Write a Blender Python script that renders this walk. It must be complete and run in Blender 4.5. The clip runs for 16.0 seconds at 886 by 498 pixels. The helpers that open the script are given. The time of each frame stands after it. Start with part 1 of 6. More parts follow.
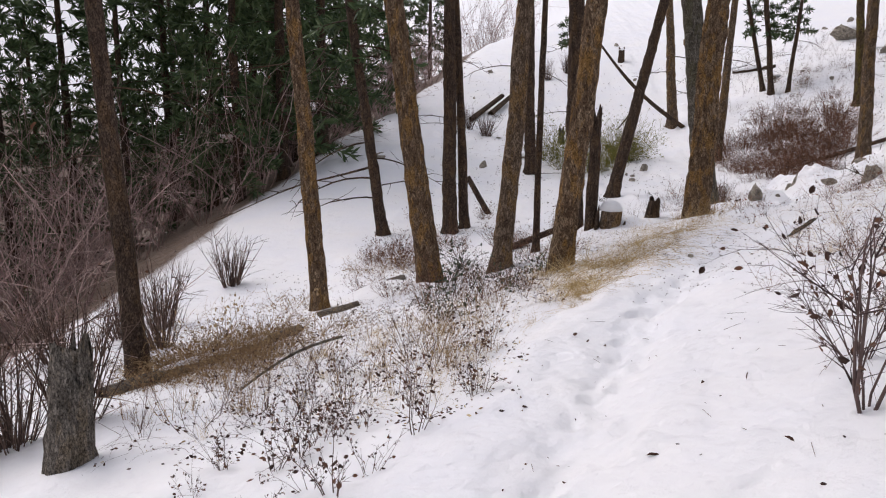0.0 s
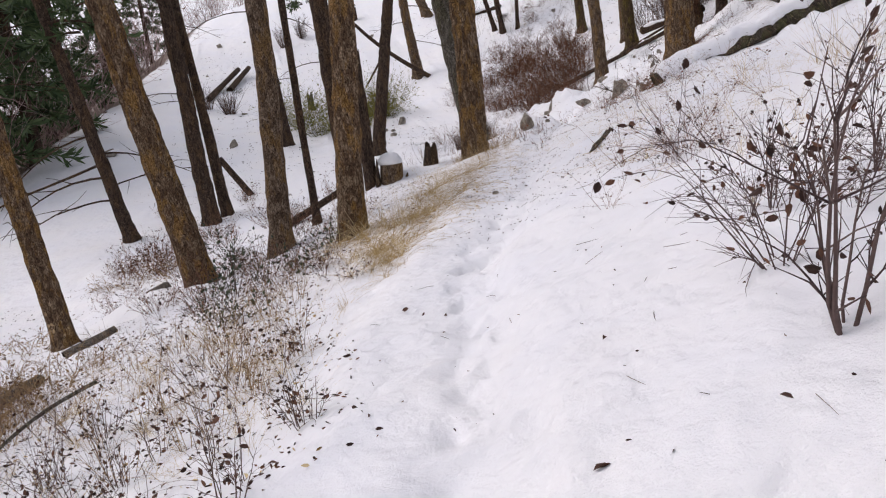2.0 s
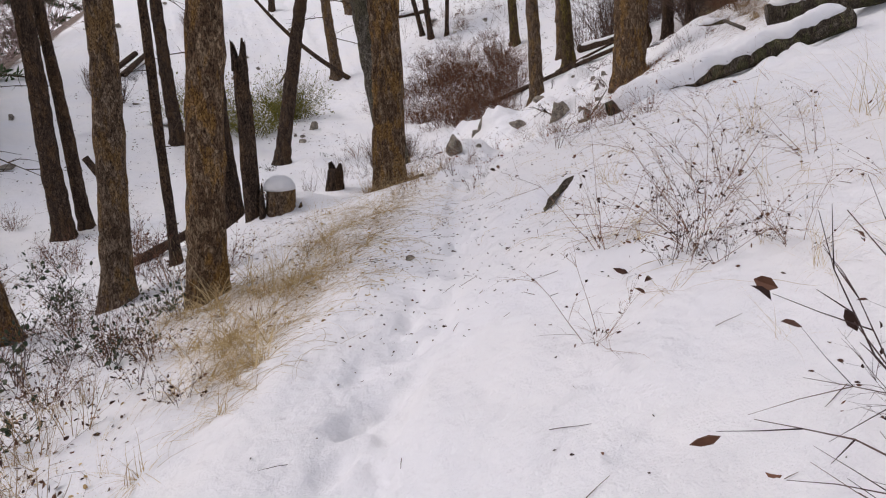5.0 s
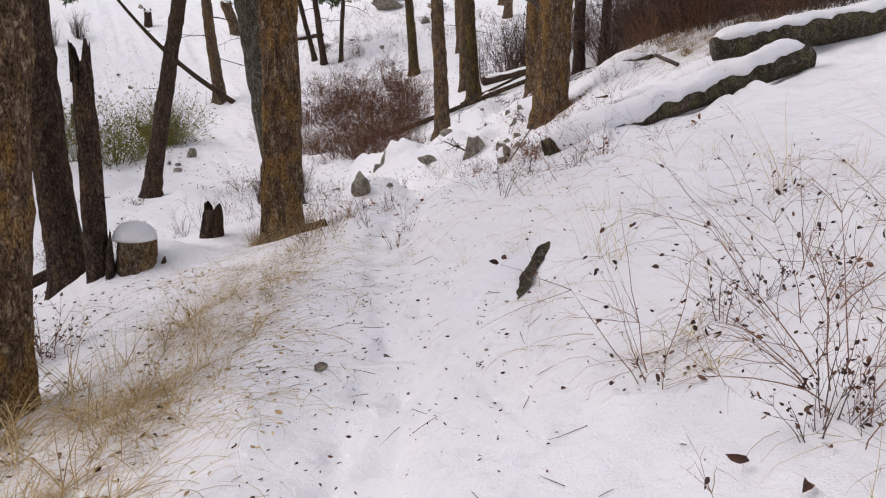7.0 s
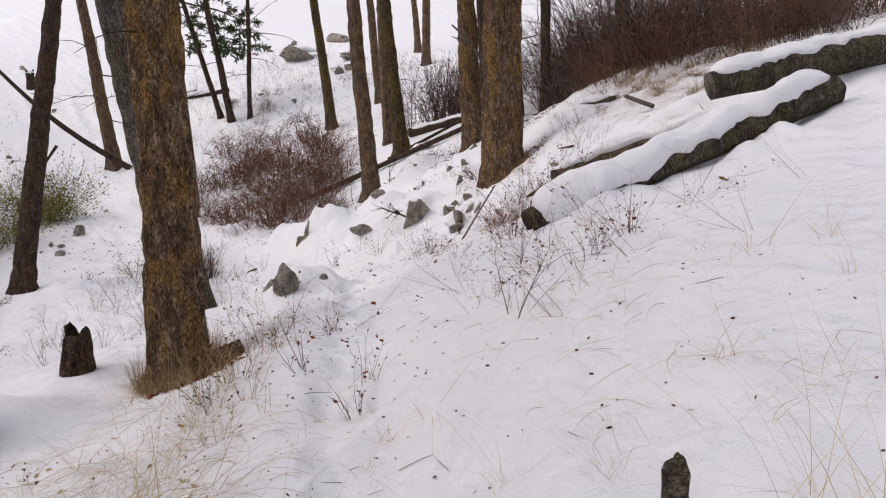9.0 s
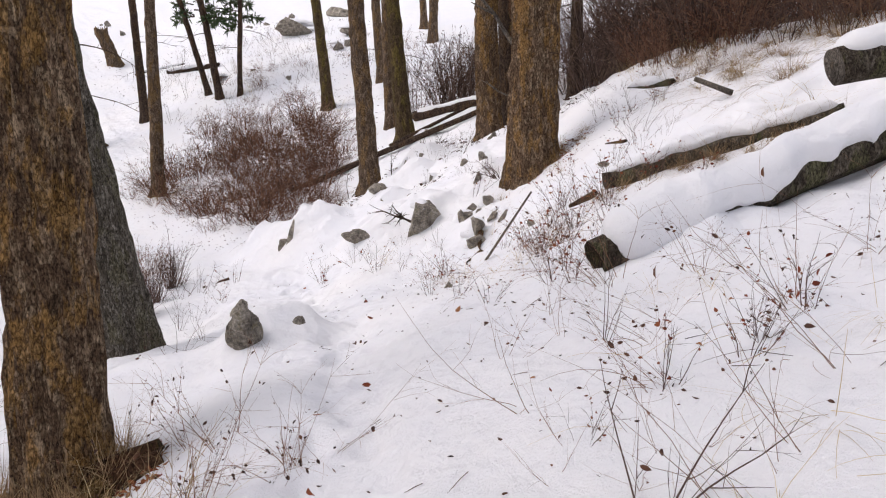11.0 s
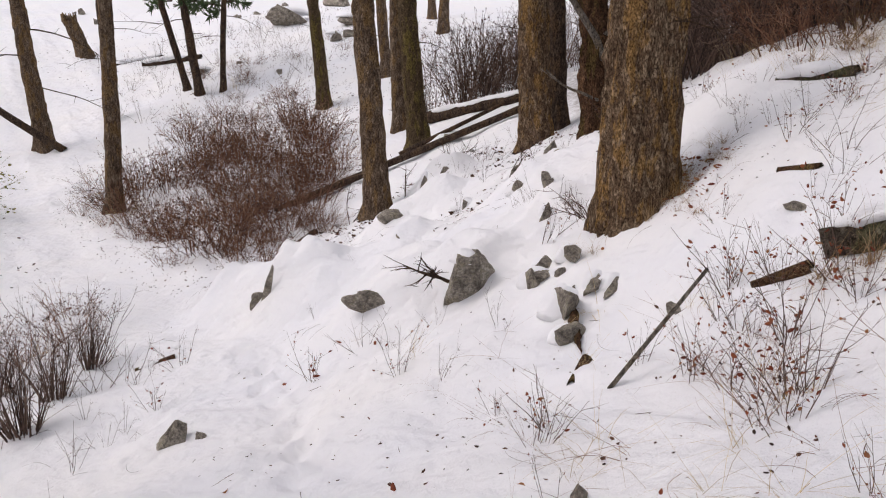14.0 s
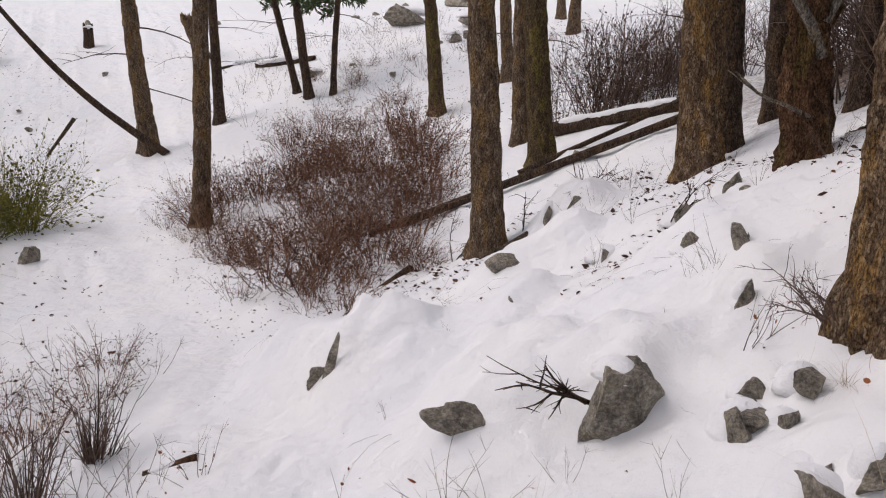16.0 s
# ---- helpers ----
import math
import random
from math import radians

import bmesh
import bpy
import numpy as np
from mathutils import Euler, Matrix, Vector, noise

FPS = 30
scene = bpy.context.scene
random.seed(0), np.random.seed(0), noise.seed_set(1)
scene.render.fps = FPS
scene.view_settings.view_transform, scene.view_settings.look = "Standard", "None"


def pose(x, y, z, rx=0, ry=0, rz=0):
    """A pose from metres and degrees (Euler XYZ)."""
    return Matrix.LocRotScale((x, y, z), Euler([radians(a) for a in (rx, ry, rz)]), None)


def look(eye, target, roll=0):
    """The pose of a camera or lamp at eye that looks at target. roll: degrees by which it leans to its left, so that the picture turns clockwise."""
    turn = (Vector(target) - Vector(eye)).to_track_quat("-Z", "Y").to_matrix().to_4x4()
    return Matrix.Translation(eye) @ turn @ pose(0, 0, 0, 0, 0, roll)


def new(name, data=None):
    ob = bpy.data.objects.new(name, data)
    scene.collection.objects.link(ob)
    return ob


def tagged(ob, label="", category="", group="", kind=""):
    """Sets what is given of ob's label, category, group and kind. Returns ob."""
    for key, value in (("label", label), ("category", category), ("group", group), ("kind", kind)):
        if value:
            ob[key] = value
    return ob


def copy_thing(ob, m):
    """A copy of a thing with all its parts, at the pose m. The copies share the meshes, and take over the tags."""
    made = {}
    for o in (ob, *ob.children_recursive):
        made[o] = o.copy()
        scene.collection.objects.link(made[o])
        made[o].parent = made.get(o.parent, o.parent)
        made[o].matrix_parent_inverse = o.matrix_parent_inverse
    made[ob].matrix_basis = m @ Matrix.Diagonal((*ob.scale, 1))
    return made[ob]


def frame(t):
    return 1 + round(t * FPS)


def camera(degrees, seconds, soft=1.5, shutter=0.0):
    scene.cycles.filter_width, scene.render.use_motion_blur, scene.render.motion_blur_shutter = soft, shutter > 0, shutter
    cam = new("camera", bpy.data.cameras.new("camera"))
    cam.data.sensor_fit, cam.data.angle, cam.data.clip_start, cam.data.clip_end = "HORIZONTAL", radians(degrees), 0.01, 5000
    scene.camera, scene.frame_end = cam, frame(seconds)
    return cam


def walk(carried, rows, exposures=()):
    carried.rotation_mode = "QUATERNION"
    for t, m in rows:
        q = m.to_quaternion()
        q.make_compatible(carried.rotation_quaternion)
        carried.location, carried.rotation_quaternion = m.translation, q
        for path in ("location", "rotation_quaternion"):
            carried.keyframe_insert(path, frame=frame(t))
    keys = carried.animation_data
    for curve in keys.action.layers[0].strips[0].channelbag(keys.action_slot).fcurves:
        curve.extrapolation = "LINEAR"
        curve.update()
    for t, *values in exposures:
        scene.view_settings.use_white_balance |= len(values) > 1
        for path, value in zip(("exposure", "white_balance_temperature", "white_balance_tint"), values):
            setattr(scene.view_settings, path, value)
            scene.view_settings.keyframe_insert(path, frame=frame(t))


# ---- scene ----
# ---- the camera and its walk ----
cam = camera(61.7, 16.0, soft=1.1)
PATH = [
    (0, (1.289, 0.96, 0.641), (1.113, 2.91, 0.233), 0.6),
    (0.5, (1.29, 1.315, 0.603), (1.14, 3.248, 0.113), -0.6),
    (1, (1.2, 1.719, 0.558), (1.104, 3.654, 0.06), -2.5),
    (1.5, (1.136, 1.984, 0.495), (1.221, 3.927, 0.03), -4.1),
    (2, (1.123, 2.361, 0.301), (1.549, 4.247, -0.21), -6.9),
    (2.5, (1.223, 2.659, 0.282), (1.842, 4.462, -0.321), -10.0),
    (3, (1.355, 3.093, 0.223), (2.018, 4.886, -0.366), -9.7),
    (3.2, (1.469, 3.318, 0.209), (2.083, 5.134, -0.361), -9.3),
    (5.3, (1.941, 4.878, 0.297), (2.619, 6.69, -0.208), -0.9),
    (5.5, (1.987, 5.061, 0.292), (2.698, 6.865, -0.199), -0.5),
    (6, (2.07, 5.528, 0.245), (2.862, 7.303, -0.224), 0.3),
    (6.5, (2.134, 5.925, 0.242), (2.995, 7.67, -0.221), 0.8),
    (7, (2.315, 6.444, 0.187), (3.245, 8.159, -0.254), 0.7),
    (7.5, (2.461, 6.986, 0.154), (3.467, 8.669, -0.24), -0.5),
    (8, (2.717, 7.559, 0.181), (3.782, 9.215, -0.172), -1.5),
    (8.5, (2.905, 8.077, 0.233), (4.016, 9.709, -0.085), -2.3),
    (10.8, (4.058, 10.14, 0.316), (5.203, 11.74, -0.047), -0.8),
    (11, (4.164, 10.362, 0.314), (5.288, 11.976, -0.051), -0.5),
    (11.5, (4.369, 10.88, 0.313), (5.43, 12.539, -0.033), 0.5),
    (12, (4.674, 11.364, 0.279), (5.66, 13.065, -0.088), 0.7),
    (12.5, (4.909, 11.825, 0.289), (5.875, 13.533, -0.098), 0.6),
    (13, (5.101, 12.314, 0.304), (6.115, 13.991, -0.092), 0.6),
    (13.5, (5.365, 12.814, 0.32), (6.398, 14.483, -0.063), 0.2),
    (14, (5.62, 13.273, 0.327), (6.754, 14.88, -0.039), -0.0),
    (14.5, (5.893, 13.714, 0.32), (7.109, 15.252, -0.072), 0.0),
    (15, (6.223, 14.192, 0.366), (7.385, 15.753, -0.097), 0.5),
    (15.5, (6.501, 14.667, 0.398), (7.563, 16.297, -0.068), 0.9),
    (16, (6.753, 15.116, 0.398), (7.624, 16.881, 0.043), 1.1),
]
EXPOSURES = [(0, 0.2, 6450, 16), (2.5, 0.17, 6400, 17), (3.2, 0.0, 6400, 17), (5.5, 0.06, 6500, 17), (6.5, 0.18, 6500, 17), (8.5, 0.15, 6550, 16), (11, 0.42, 6500, 16), (12, 0.36, 6550, 16), (13.5, 0.28, 6600, 16), (16, 0.12, 6600, 16)]
walk(cam, [(t, look(eye, target, roll)) for t, eye, target, roll in PATH], EXPOSURES)

# ---- world and sun: a bright, thinly veiled winter sky ----
SUN_UP, SUN_ROUND = radians(50), radians(300)
world = bpy.data.worlds.new("winter_sky")
scene.world = world
world.use_nodes = True
wn, wl = world.node_tree.nodes, world.node_tree.links
sky = wn.new("ShaderNodeTexSky")
sky.sky_type, sky.sun_disc, sky.sun_elevation, sky.sun_rotation = "NISHITA", False, SUN_UP, SUN_ROUND
sky.air_density, sky.dust_density = 1.0, 2.5
veil = wn.new("ShaderNodeHueSaturation")
veil.inputs["Saturation"].default_value = 0.28
wl.new(sky.outputs[0], veil.inputs["Color"])
wl.new(veil.outputs[0], wn["Background"].inputs["Color"])
wn["Background"].inputs["Strength"].default_value = 0.15
sun = new("sun", bpy.data.lights.new("sun", "SUN"))
sun.data.energy, sun.data.angle, sun.data.color = 0.8, radians(46), (1.0, 0.94, 0.87)
sun.matrix_basis = look((0, 0, 0), (-math.sin(SUN_ROUND) * math.cos(SUN_UP), -math.cos(SUN_ROUND) * math.cos(SUN_UP), -math.sin(SUN_UP)))


# ---- materials ----
def material(name, rough=0.8, spec=0.3):
    mat = bpy.data.materials.new(name)
    mat.use_nodes = True
    nt = mat.node_tree
    b = nt.nodes["Principled BSDF"]
    b.inputs["Roughness"].default_value = rough
    b.inputs["Specular IOR Level"].default_value = spec
    return mat, nt, b


def noise_of(nt, scale, detail=4.0, rough=0.6, stretch=(1, 1, 1), coords="Object"):
    co, mp, nz = (nt.nodes.new("ShaderNode" + k) for k in ("TexCoord", "Mapping", "TexNoise"))
    mp.inputs["Scale"].default_value = stretch
    nz.inputs["Scale"].default_value, nz.inputs["Detail"].default_value, nz.inputs["Roughness"].default_value = scale, detail, rough
    nt.links.new(co.outputs[coords], mp.inputs["Vector"])
    nt.links.new(mp.outputs[0], nz.inputs["Vector"])
    return nz.outputs["Fac"]


def ramp(nt, fac, stops):
    r = nt.nodes.new("ShaderNodeValToRGB")
    while len(r.color_ramp.elements) < len(stops):
        r.color_ramp.elements.new(0.5)
    for e, (p, c) in zip(r.color_ramp.elements, stops):
        e.position, e.color = p, (*c, 1)
    nt.links.new(fac, r.inputs[0])
    return r.outputs[0]


def mix(nt, fac, a, b, blend="MIX"):
    m = nt.nodes.new("ShaderNodeMix")
    m.data_type, m.blend_type = "RGBA", blend
    for value, socket in ((fac, m.inputs[0]), (a, m.inputs[6]), (b, m.inputs[7])):
        if isinstance(value, (int, float)):
            socket.default_value = value
        elif isinstance(value, tuple):
            socket.default_value = (*value, 1)
        else:
            nt.links.new(value, socket)
    return m.outputs[2]


def bump(nt, b, height, strength, distance):
    k = nt.nodes.new("ShaderNodeBump")
    k.inputs["Strength"].default_value, k.inputs["Distance"].default_value = strength, distance
    nt.links.new(height, k.inputs["Height"])
    nt.links.new(k.outputs[0], b.inputs["Normal"])


def per_object(nt):
    return nt.nodes.new("ShaderNodeObjectInfo").outputs["Random"]


def per_island(nt):
    return nt.nodes.new("ShaderNodeNewGeometry").outputs["Random Per Island"]


def bark_material(name, furrow, plate, light, patch, patch_amount, size=1.0):
    """Scaly bark: plates of uneven tone parted by dark cracks, with stained patches."""
    mat, nt, b = material(name, 0.92, 0.12)
    co, mp, warp, add, vor, edge = (nt.nodes.new("ShaderNode" + k) for k in ("TexCoord", "Mapping", "TexNoise", "VectorMath", "TexVoronoi", "TexVoronoi"))
    mp.inputs["Scale"].default_value = (1, 1, 0.42)
    nt.links.new(co.outputs["Object"], mp.inputs["Vector"])
    warp.inputs["Scale"].default_value, warp.inputs["Detail"].default_value = 11.0, 5.0
    nt.links.new(mp.outputs[0], warp.inputs["Vector"])
    add.operation = "MULTIPLY_ADD"
    add.inputs[1].default_value = (0.2,) * 3
    nt.links.new(warp.outputs["Color"], add.inputs[0])
    nt.links.new(mp.outputs[0], add.inputs[2])
    edge.feature = "DISTANCE_TO_EDGE"
    for v in (vor, edge):
        v.inputs["Scale"].default_value = 27.0 / size
        nt.links.new(add.outputs[0], v.inputs["Vector"])
    long = noise_of(nt, 16, 6, 0.75, (1, 1, 0.4))
    fine = noise_of(nt, 75, 5, 0.75, (1, 1, 0.5))
    broad = noise_of(nt, 5.5, 6, 0.7, (1, 1, 0.4))
    tone = nt.nodes.new("ShaderNodeSeparateColor")
    nt.links.new(vor.outputs["Color"], tone.inputs[0])
    col = mix(nt, 0.45, ramp(nt, tone.outputs[0], [(0.0, plate), (0.6, plate), (1.0, light)]), ramp(nt, long, [(0.4, furrow), (0.5, plate), (0.64, light)]))
    col = mix(nt, ramp(nt, broad, [(0.5, (0, 0, 0)), (0.57, (patch_amount,) * 3)]), col, patch)
    crack = ramp(nt, edge.outputs["Distance"], [(0.0, (0.3,) * 3), (0.1, (1, 1, 1))])
    col = mix(nt, crack, furrow, col)
    nt.links.new(mix(nt, 0.8, col, ramp(nt, fine, [(0.38, (0.16, 0.14, 0.13)), (0.5, (0.9, 0.88, 0.85)), (0.62, (1.7, 1.66, 1.6))]), "MULTIPLY"), b.inputs["Base Color"])
    bump(nt, b, mix(nt, 0.45, mix(nt, 0.5, crack, long), fine), 1.0, 0.028)
    return mat


BARK_BROWN = bark_material("bark_brown", (0.03, 0.018, 0.012), (0.14, 0.098, 0.068), (0.37, 0.285, 0.21), (0.3, 0.18, 0.065), 0.5, 0.8)
BARK_OCHRE = bark_material("bark_ochre", (0.03, 0.017, 0.01), (0.145, 0.094, 0.06), (0.4, 0.3, 0.2), (0.36, 0.2, 0.055), 0.55, 0.8)
BARK_GREY = bark_material("bark_grey", (0.022, 0.019, 0.016), (0.12, 0.105, 0.085), (0.34, 0.315, 0.275), (0.15, 0.14, 0.08), 0.5, 0.6)
BARK_DARK = bark_material("bark_dark", (0.02, 0.015, 0.012), (0.07, 0.048, 0.036), (0.16, 0.115, 0.085), (0.15, 0.09, 0.045), 0.45)
BARK_MOSS = bark_material("bark_mossy", (0.028, 0.02, 0.012), (0.1, 0.07, 0.04), (0.2, 0.145, 0.09), (0.2, 0.16, 0.04), 0.6)
BARK_LOG = bark_material("bark_log", (0.022, 0.018, 0.014), (0.075, 0.06, 0.045), (0.2, 0.175, 0.145), (0.11, 0.115, 0.05), 0.55)


def snow_material():
    mat, nt, b = material("snow", 0.62, 0.25)
    broad = noise_of(nt, 0.7, 4, 0.6)
    fine = noise_of(nt, 11, 6, 0.7)
    grain = noise_of(nt, 90, 4, 0.7)
    snow = ramp(nt, broad, [(0.3, (0.86, 0.865, 0.9)), (0.7, (0.9, 0.89, 0.89))])
    snow = mix(nt, ramp(nt, fine, [(0.3, (0.5,) * 3), (0.42, (0, 0, 0))]), snow, (0.78, 0.77, 0.79))
    at = nt.nodes.new("ShaderNodeAttribute")
    at.attribute_name = "bare"
    litter = ramp(nt, fine, [(0.3, (0.05, 0.033, 0.024)), (0.5, (0.13, 0.085, 0.06)), (0.7, (0.22, 0.155, 0.11))])
    edge = nt.nodes.new("ShaderNodeMath")
    edge.operation, edge.use_clamp = "MULTIPLY_ADD", True
    nt.links.new(fine, edge.inputs[0])
    edge.inputs[1].default_value = 2.2
    sub = nt.nodes.new("ShaderNodeMath")
    sub.operation = "MULTIPLY_ADD"
    nt.links.new(at.outputs["Fac"], sub.inputs[0])
    sub.inputs[1].default_value, sub.inputs[2].default_value = 3.4, -2.2
    nt.links.new(sub.outputs[0], edge.inputs[2])
    nt.links.new(mix(nt, edge.outputs[0], snow, litter), b.inputs["Base Color"])
    lumps = noise_of(nt, 4.3, 5, 0.65)
    bump(nt, b, mix(nt, 0.6, lumps, mix(nt, 0.3, fine, grain)), 0.9, 0.045)
    # Broad pillows in the crust under the fine grain.
    pillow = nt.nodes.new("ShaderNodeBump")
    pillow.inputs["Strength"].default_value, pillow.inputs["Distance"].default_value = 0.8, 0.16
    nt.links.new(noise_of(nt, 1.9, 3, 0.55), pillow.inputs["Height"])
    nt.links.new(pillow.outputs[0], b.inputs["Normal"].links[0].from_node.inputs["Normal"])
    return mat


def stone_material():
    mat, nt, b = material("granite", 0.85, 0.3)
    broad = noise_of(nt, 7, 6, 0.7)
    fine = noise_of(nt, 55, 6, 0.8)
    col = ramp(nt, broad, [(0.32, (0.08, 0.068, 0.056)), (0.46, (0.27, 0.235, 0.195)), (0.58, (0.46, 0.41, 0.345)), (0.7, (0.58, 0.53, 0.46))])
    moss = ramp(nt, noise_of(nt, 13, 6, 0.7), [(0.52, (0, 0, 0)), (0.62, (0.5,) * 3)])
    col = mix(nt, moss, col, (0.17, 0.14, 0.055))
    nt.links.new(mix(nt, 0.8, col, ramp(nt, fine, [(0.34, (0.3,) * 3), (0.62, (1.25,) * 3)]), "MULTIPLY"), b.inputs["Base Color"])
    bump(nt, b, mix(nt, 0.45, broad, fine), 1.0, 0.05)
    return mat


def plant_material(name, dark, mid, light, rough=0.8, spec=0.2):
    """Stems, blades and leaves: each piece has its own tone, with a mottle along it."""
    mat, nt, b = material(name, rough, spec)
    tone = ramp(nt, per_island(nt), [(0.0, dark), (0.5, mid), (1.0, light)])
    mottle = ramp(nt, noise_of(nt, 25, 3, 0.6), [(0.3, (0.65,) * 3), (0.7, (1.15,) * 3)])
    nt.links.new(mix(nt, 0.8, tone, mottle, "MULTIPLY"), b.inputs["Base Color"])
    return mat


SNOW, STONE = snow_material(), stone_material()
TWIG = plant_material("twig_brown", (0.055, 0.035, 0.03), (0.11, 0.07, 0.058), (0.2, 0.135, 0.105))
TWIG_STEM = plant_material("twig_plum_brown", (0.05, 0.032, 0.032), (0.11, 0.072, 0.066), (0.2, 0.14, 0.12))
TWIG_RED = plant_material("twig_russet", (0.09, 0.042, 0.028), (0.22, 0.108, 0.068), (0.38, 0.22, 0.135))
TWIG_MAUVE = plant_material("twig_mauve", (0.19, 0.12, 0.11), (0.35, 0.24, 0.215), (0.52, 0.39, 0.35))
TWIG_DARK = plant_material("twig_dark", (0.045, 0.029, 0.024), (0.115, 0.073, 0.058), (0.25, 0.17, 0.13))
LEAF_DEAD = plant_material("leaf_dead", (0.03, 0.017, 0.014), (0.07, 0.035, 0.025), (0.17, 0.078, 0.045), 0.7)
LEAF_RED = plant_material("leaf_red", (0.12, 0.02, 0.012), (0.24, 0.06, 0.025), (0.33, 0.15, 0.06), 0.7)
LEAF_GREEN = plant_material("leaf_evergreen", (0.012, 0.025, 0.01), (0.03, 0.05, 0.02), (0.08, 0.095, 0.045), 0.5, 0.4)
LEAF_YELLOW = plant_material("leaf_yellow_green", (0.07, 0.08, 0.015), (0.17, 0.16, 0.03), (0.32, 0.27, 0.06), 0.7)
NEEDLE = plant_material("needles", (0.035, 0.062, 0.026), (0.075, 0.115, 0.046), (0.12, 0.16, 0.07), 0.6)
STRAW = plant_material("dry_grass", (0.3, 0.19, 0.075), (0.52, 0.375, 0.175), (0.72, 0.58, 0.34), 0.75)
BRACKEN = plant_material("dead_bracken", (0.15, 0.088, 0.045), (0.32, 0.205, 0.105), (0.5, 0.36, 0.2), 0.8)
WOOD = bark_material("weathered_wood", (0.05, 0.045, 0.04), (0.16, 0.14, 0.12), (0.3, 0.27, 0.24), (0.24, 0.18, 0.11), 0.4)
ROT = bark_material("rotten_wood", (0.02, 0.012, 0.008), (0.085, 0.045, 0.026), (0.2, 0.11, 0.06), (0.13, 0.1, 0.03), 0.5)
ROT_DARK = bark_material("rotten_core", (0.008, 0.006, 0.005), (0.03, 0.02, 0.013), (0.085, 0.055, 0.033), (0.06, 0.055, 0.02), 0.4)


# ---- small geometry helpers ----
def hash01(i, j, k):
    h = np.sin(i * 127.1 + j * 311.7 + k * 74.7) * 43758.5453
    return h - np.floor(h)


def vnoise(x, y, z=0.0):
    """Smooth noise from -1 to 1 on whole arrays."""
    x, y, z = np.broadcast_arrays(np.asarray(x, float), np.asarray(y, float), np.asarray(z, float))
    xi, yi, zi = np.floor(x), np.floor(y), np.floor(z)
    u, v, w = x - xi, y - yi, z - zi
    u, v, w = (a * a * (3 - 2 * a) for a in (u, v, w))
    out = 0
    for a in (0, 1):
        for b in (0, 1):
            for c in (0, 1):
                out = out + (u if a else 1 - u) * (v if b else 1 - v) * (w if c else 1 - w) * hash01(xi + a, yi + b, zi + c)
    return 2 * out - 1


def mesh_of(name, verts, faces, mat, smooth=True):
    me = bpy.data.meshes.new(name)
    me.from_pydata([tuple(v) for v in np.asarray(verts).tolist()], [], [tuple(f) for f in faces])
    me.materials.append(mat)
    if smooth:
        me.polygons.foreach_set("use_smooth", [True] * len(me.polygons))
    me.update()
    return me


def part(name, me, parent, label="", loc=(0, 0, 0)):
    """One mesh object under a thing or a part."""
    ob = new(name, me)
    ob.parent = parent
    ob.location = loc
    return tagged(ob, label)


def thing(name, x, y, z, label, category, group="", rz=0.0, scale=1.0):
    ob = new(name)
    ob.empty_display_size = 0.1
    ob.matrix_basis = pose(x, y, z, 0, 0, rz)
    ob.scale = (scale,) * 3
    return tagged(ob, label, category, group)


def single(name, me, m, label, category, group="", kind=""):
    ob = new(name, me)
    ob.matrix_basis = m
    return tagged(ob, label, category, group, kind)


def tubes(paths, sides=5):
    """Tapered tubes along polylines: rows of (points, radii)."""
    verts, faces, start = [], [], 0
    turn = np.linspace(0, 2 * np.pi, sides, endpoint=False)
    for pts, radii in paths:
        pts, radii = np.asarray(pts, float), np.asarray(radii, float)
        way = np.gradient(pts, axis=0)
        way /= np.linalg.norm(way, axis=1, keepdims=True) + 1e-9
        ref = np.array([0.0, 0.0, 1.0]) if abs(way[:, 2]).mean() < 0.8 else np.array([1.0, 0.0, 0.0])
        a = np.cross(way, ref)
        a /= np.linalg.norm(a, axis=1, keepdims=True) + 1e-9
        b = np.cross(way, a)
        ring = pts[:, None] + radii[:, None, None] * (np.cos(turn)[None, :, None] * a[:, None] + np.sin(turn)[None, :, None] * b[:, None])
        verts.append(ring.reshape(-1, 3))
        n = len(pts)
        for i in range(n - 1):
            for k in range(sides):
                p, q = start + i * sides + k, start + i * sides + (k + 1) % sides
                faces.append((p, q, q + sides, p + sides))
        faces.append(tuple(start + k for k in range(sides))[::-1])
        faces.append(tuple(start + (n - 1) * sides + k for k in range(sides)))
        start += n * sides
    return np.concatenate(verts), faces


def leaves(places, ways, size, rng, wide=0.3):
    """Small curled leaves with a midrib at given places."""
    verts, faces = [], []
    for i, (p, d) in enumerate(zip(places, ways)):
        p, d = np.asarray(p, float), np.asarray(d, float) / (np.linalg.norm(d) + 1e-9)
        s = np.cross(d, rng.normal(size=3))
        s /= np.linalg.norm(s) + 1e-9
        n = np.cross(d, s)
        l = size * rng.uniform(0.6, 1.3)
        w, fold, curl = l * wide * rng.uniform(0.6, 1.1), l * rng.uniform(0.02, 0.2), l * rng.uniform(-0.25, 0.3)
        verts += [p, p + d * l * 0.33, p + d * l * 0.68 + n * curl * 0.35, p + d * l * 0.97 + n * curl]
        verts += [p + d * l * 0.3 + s * w + n * fold, p + d * l * 0.66 + s * w * 0.85 + n * (fold + curl * 0.35)]
        verts += [p + d * l * 0.3 - s * w + n * fold, p + d * l * 0.66 - s * w * 0.85 + n * (fold + curl * 0.35)]
        o = 8 * i
        faces += [(o, o + 4, o + 1), (o, o + 1, o + 6), (o + 1, o + 4, o + 5, o + 2), (o + 1, o + 2, o + 7, o + 6), (o + 2, o + 5, o + 3), (o + 2, o + 3, o + 7)]
    return np.array(verts), faces


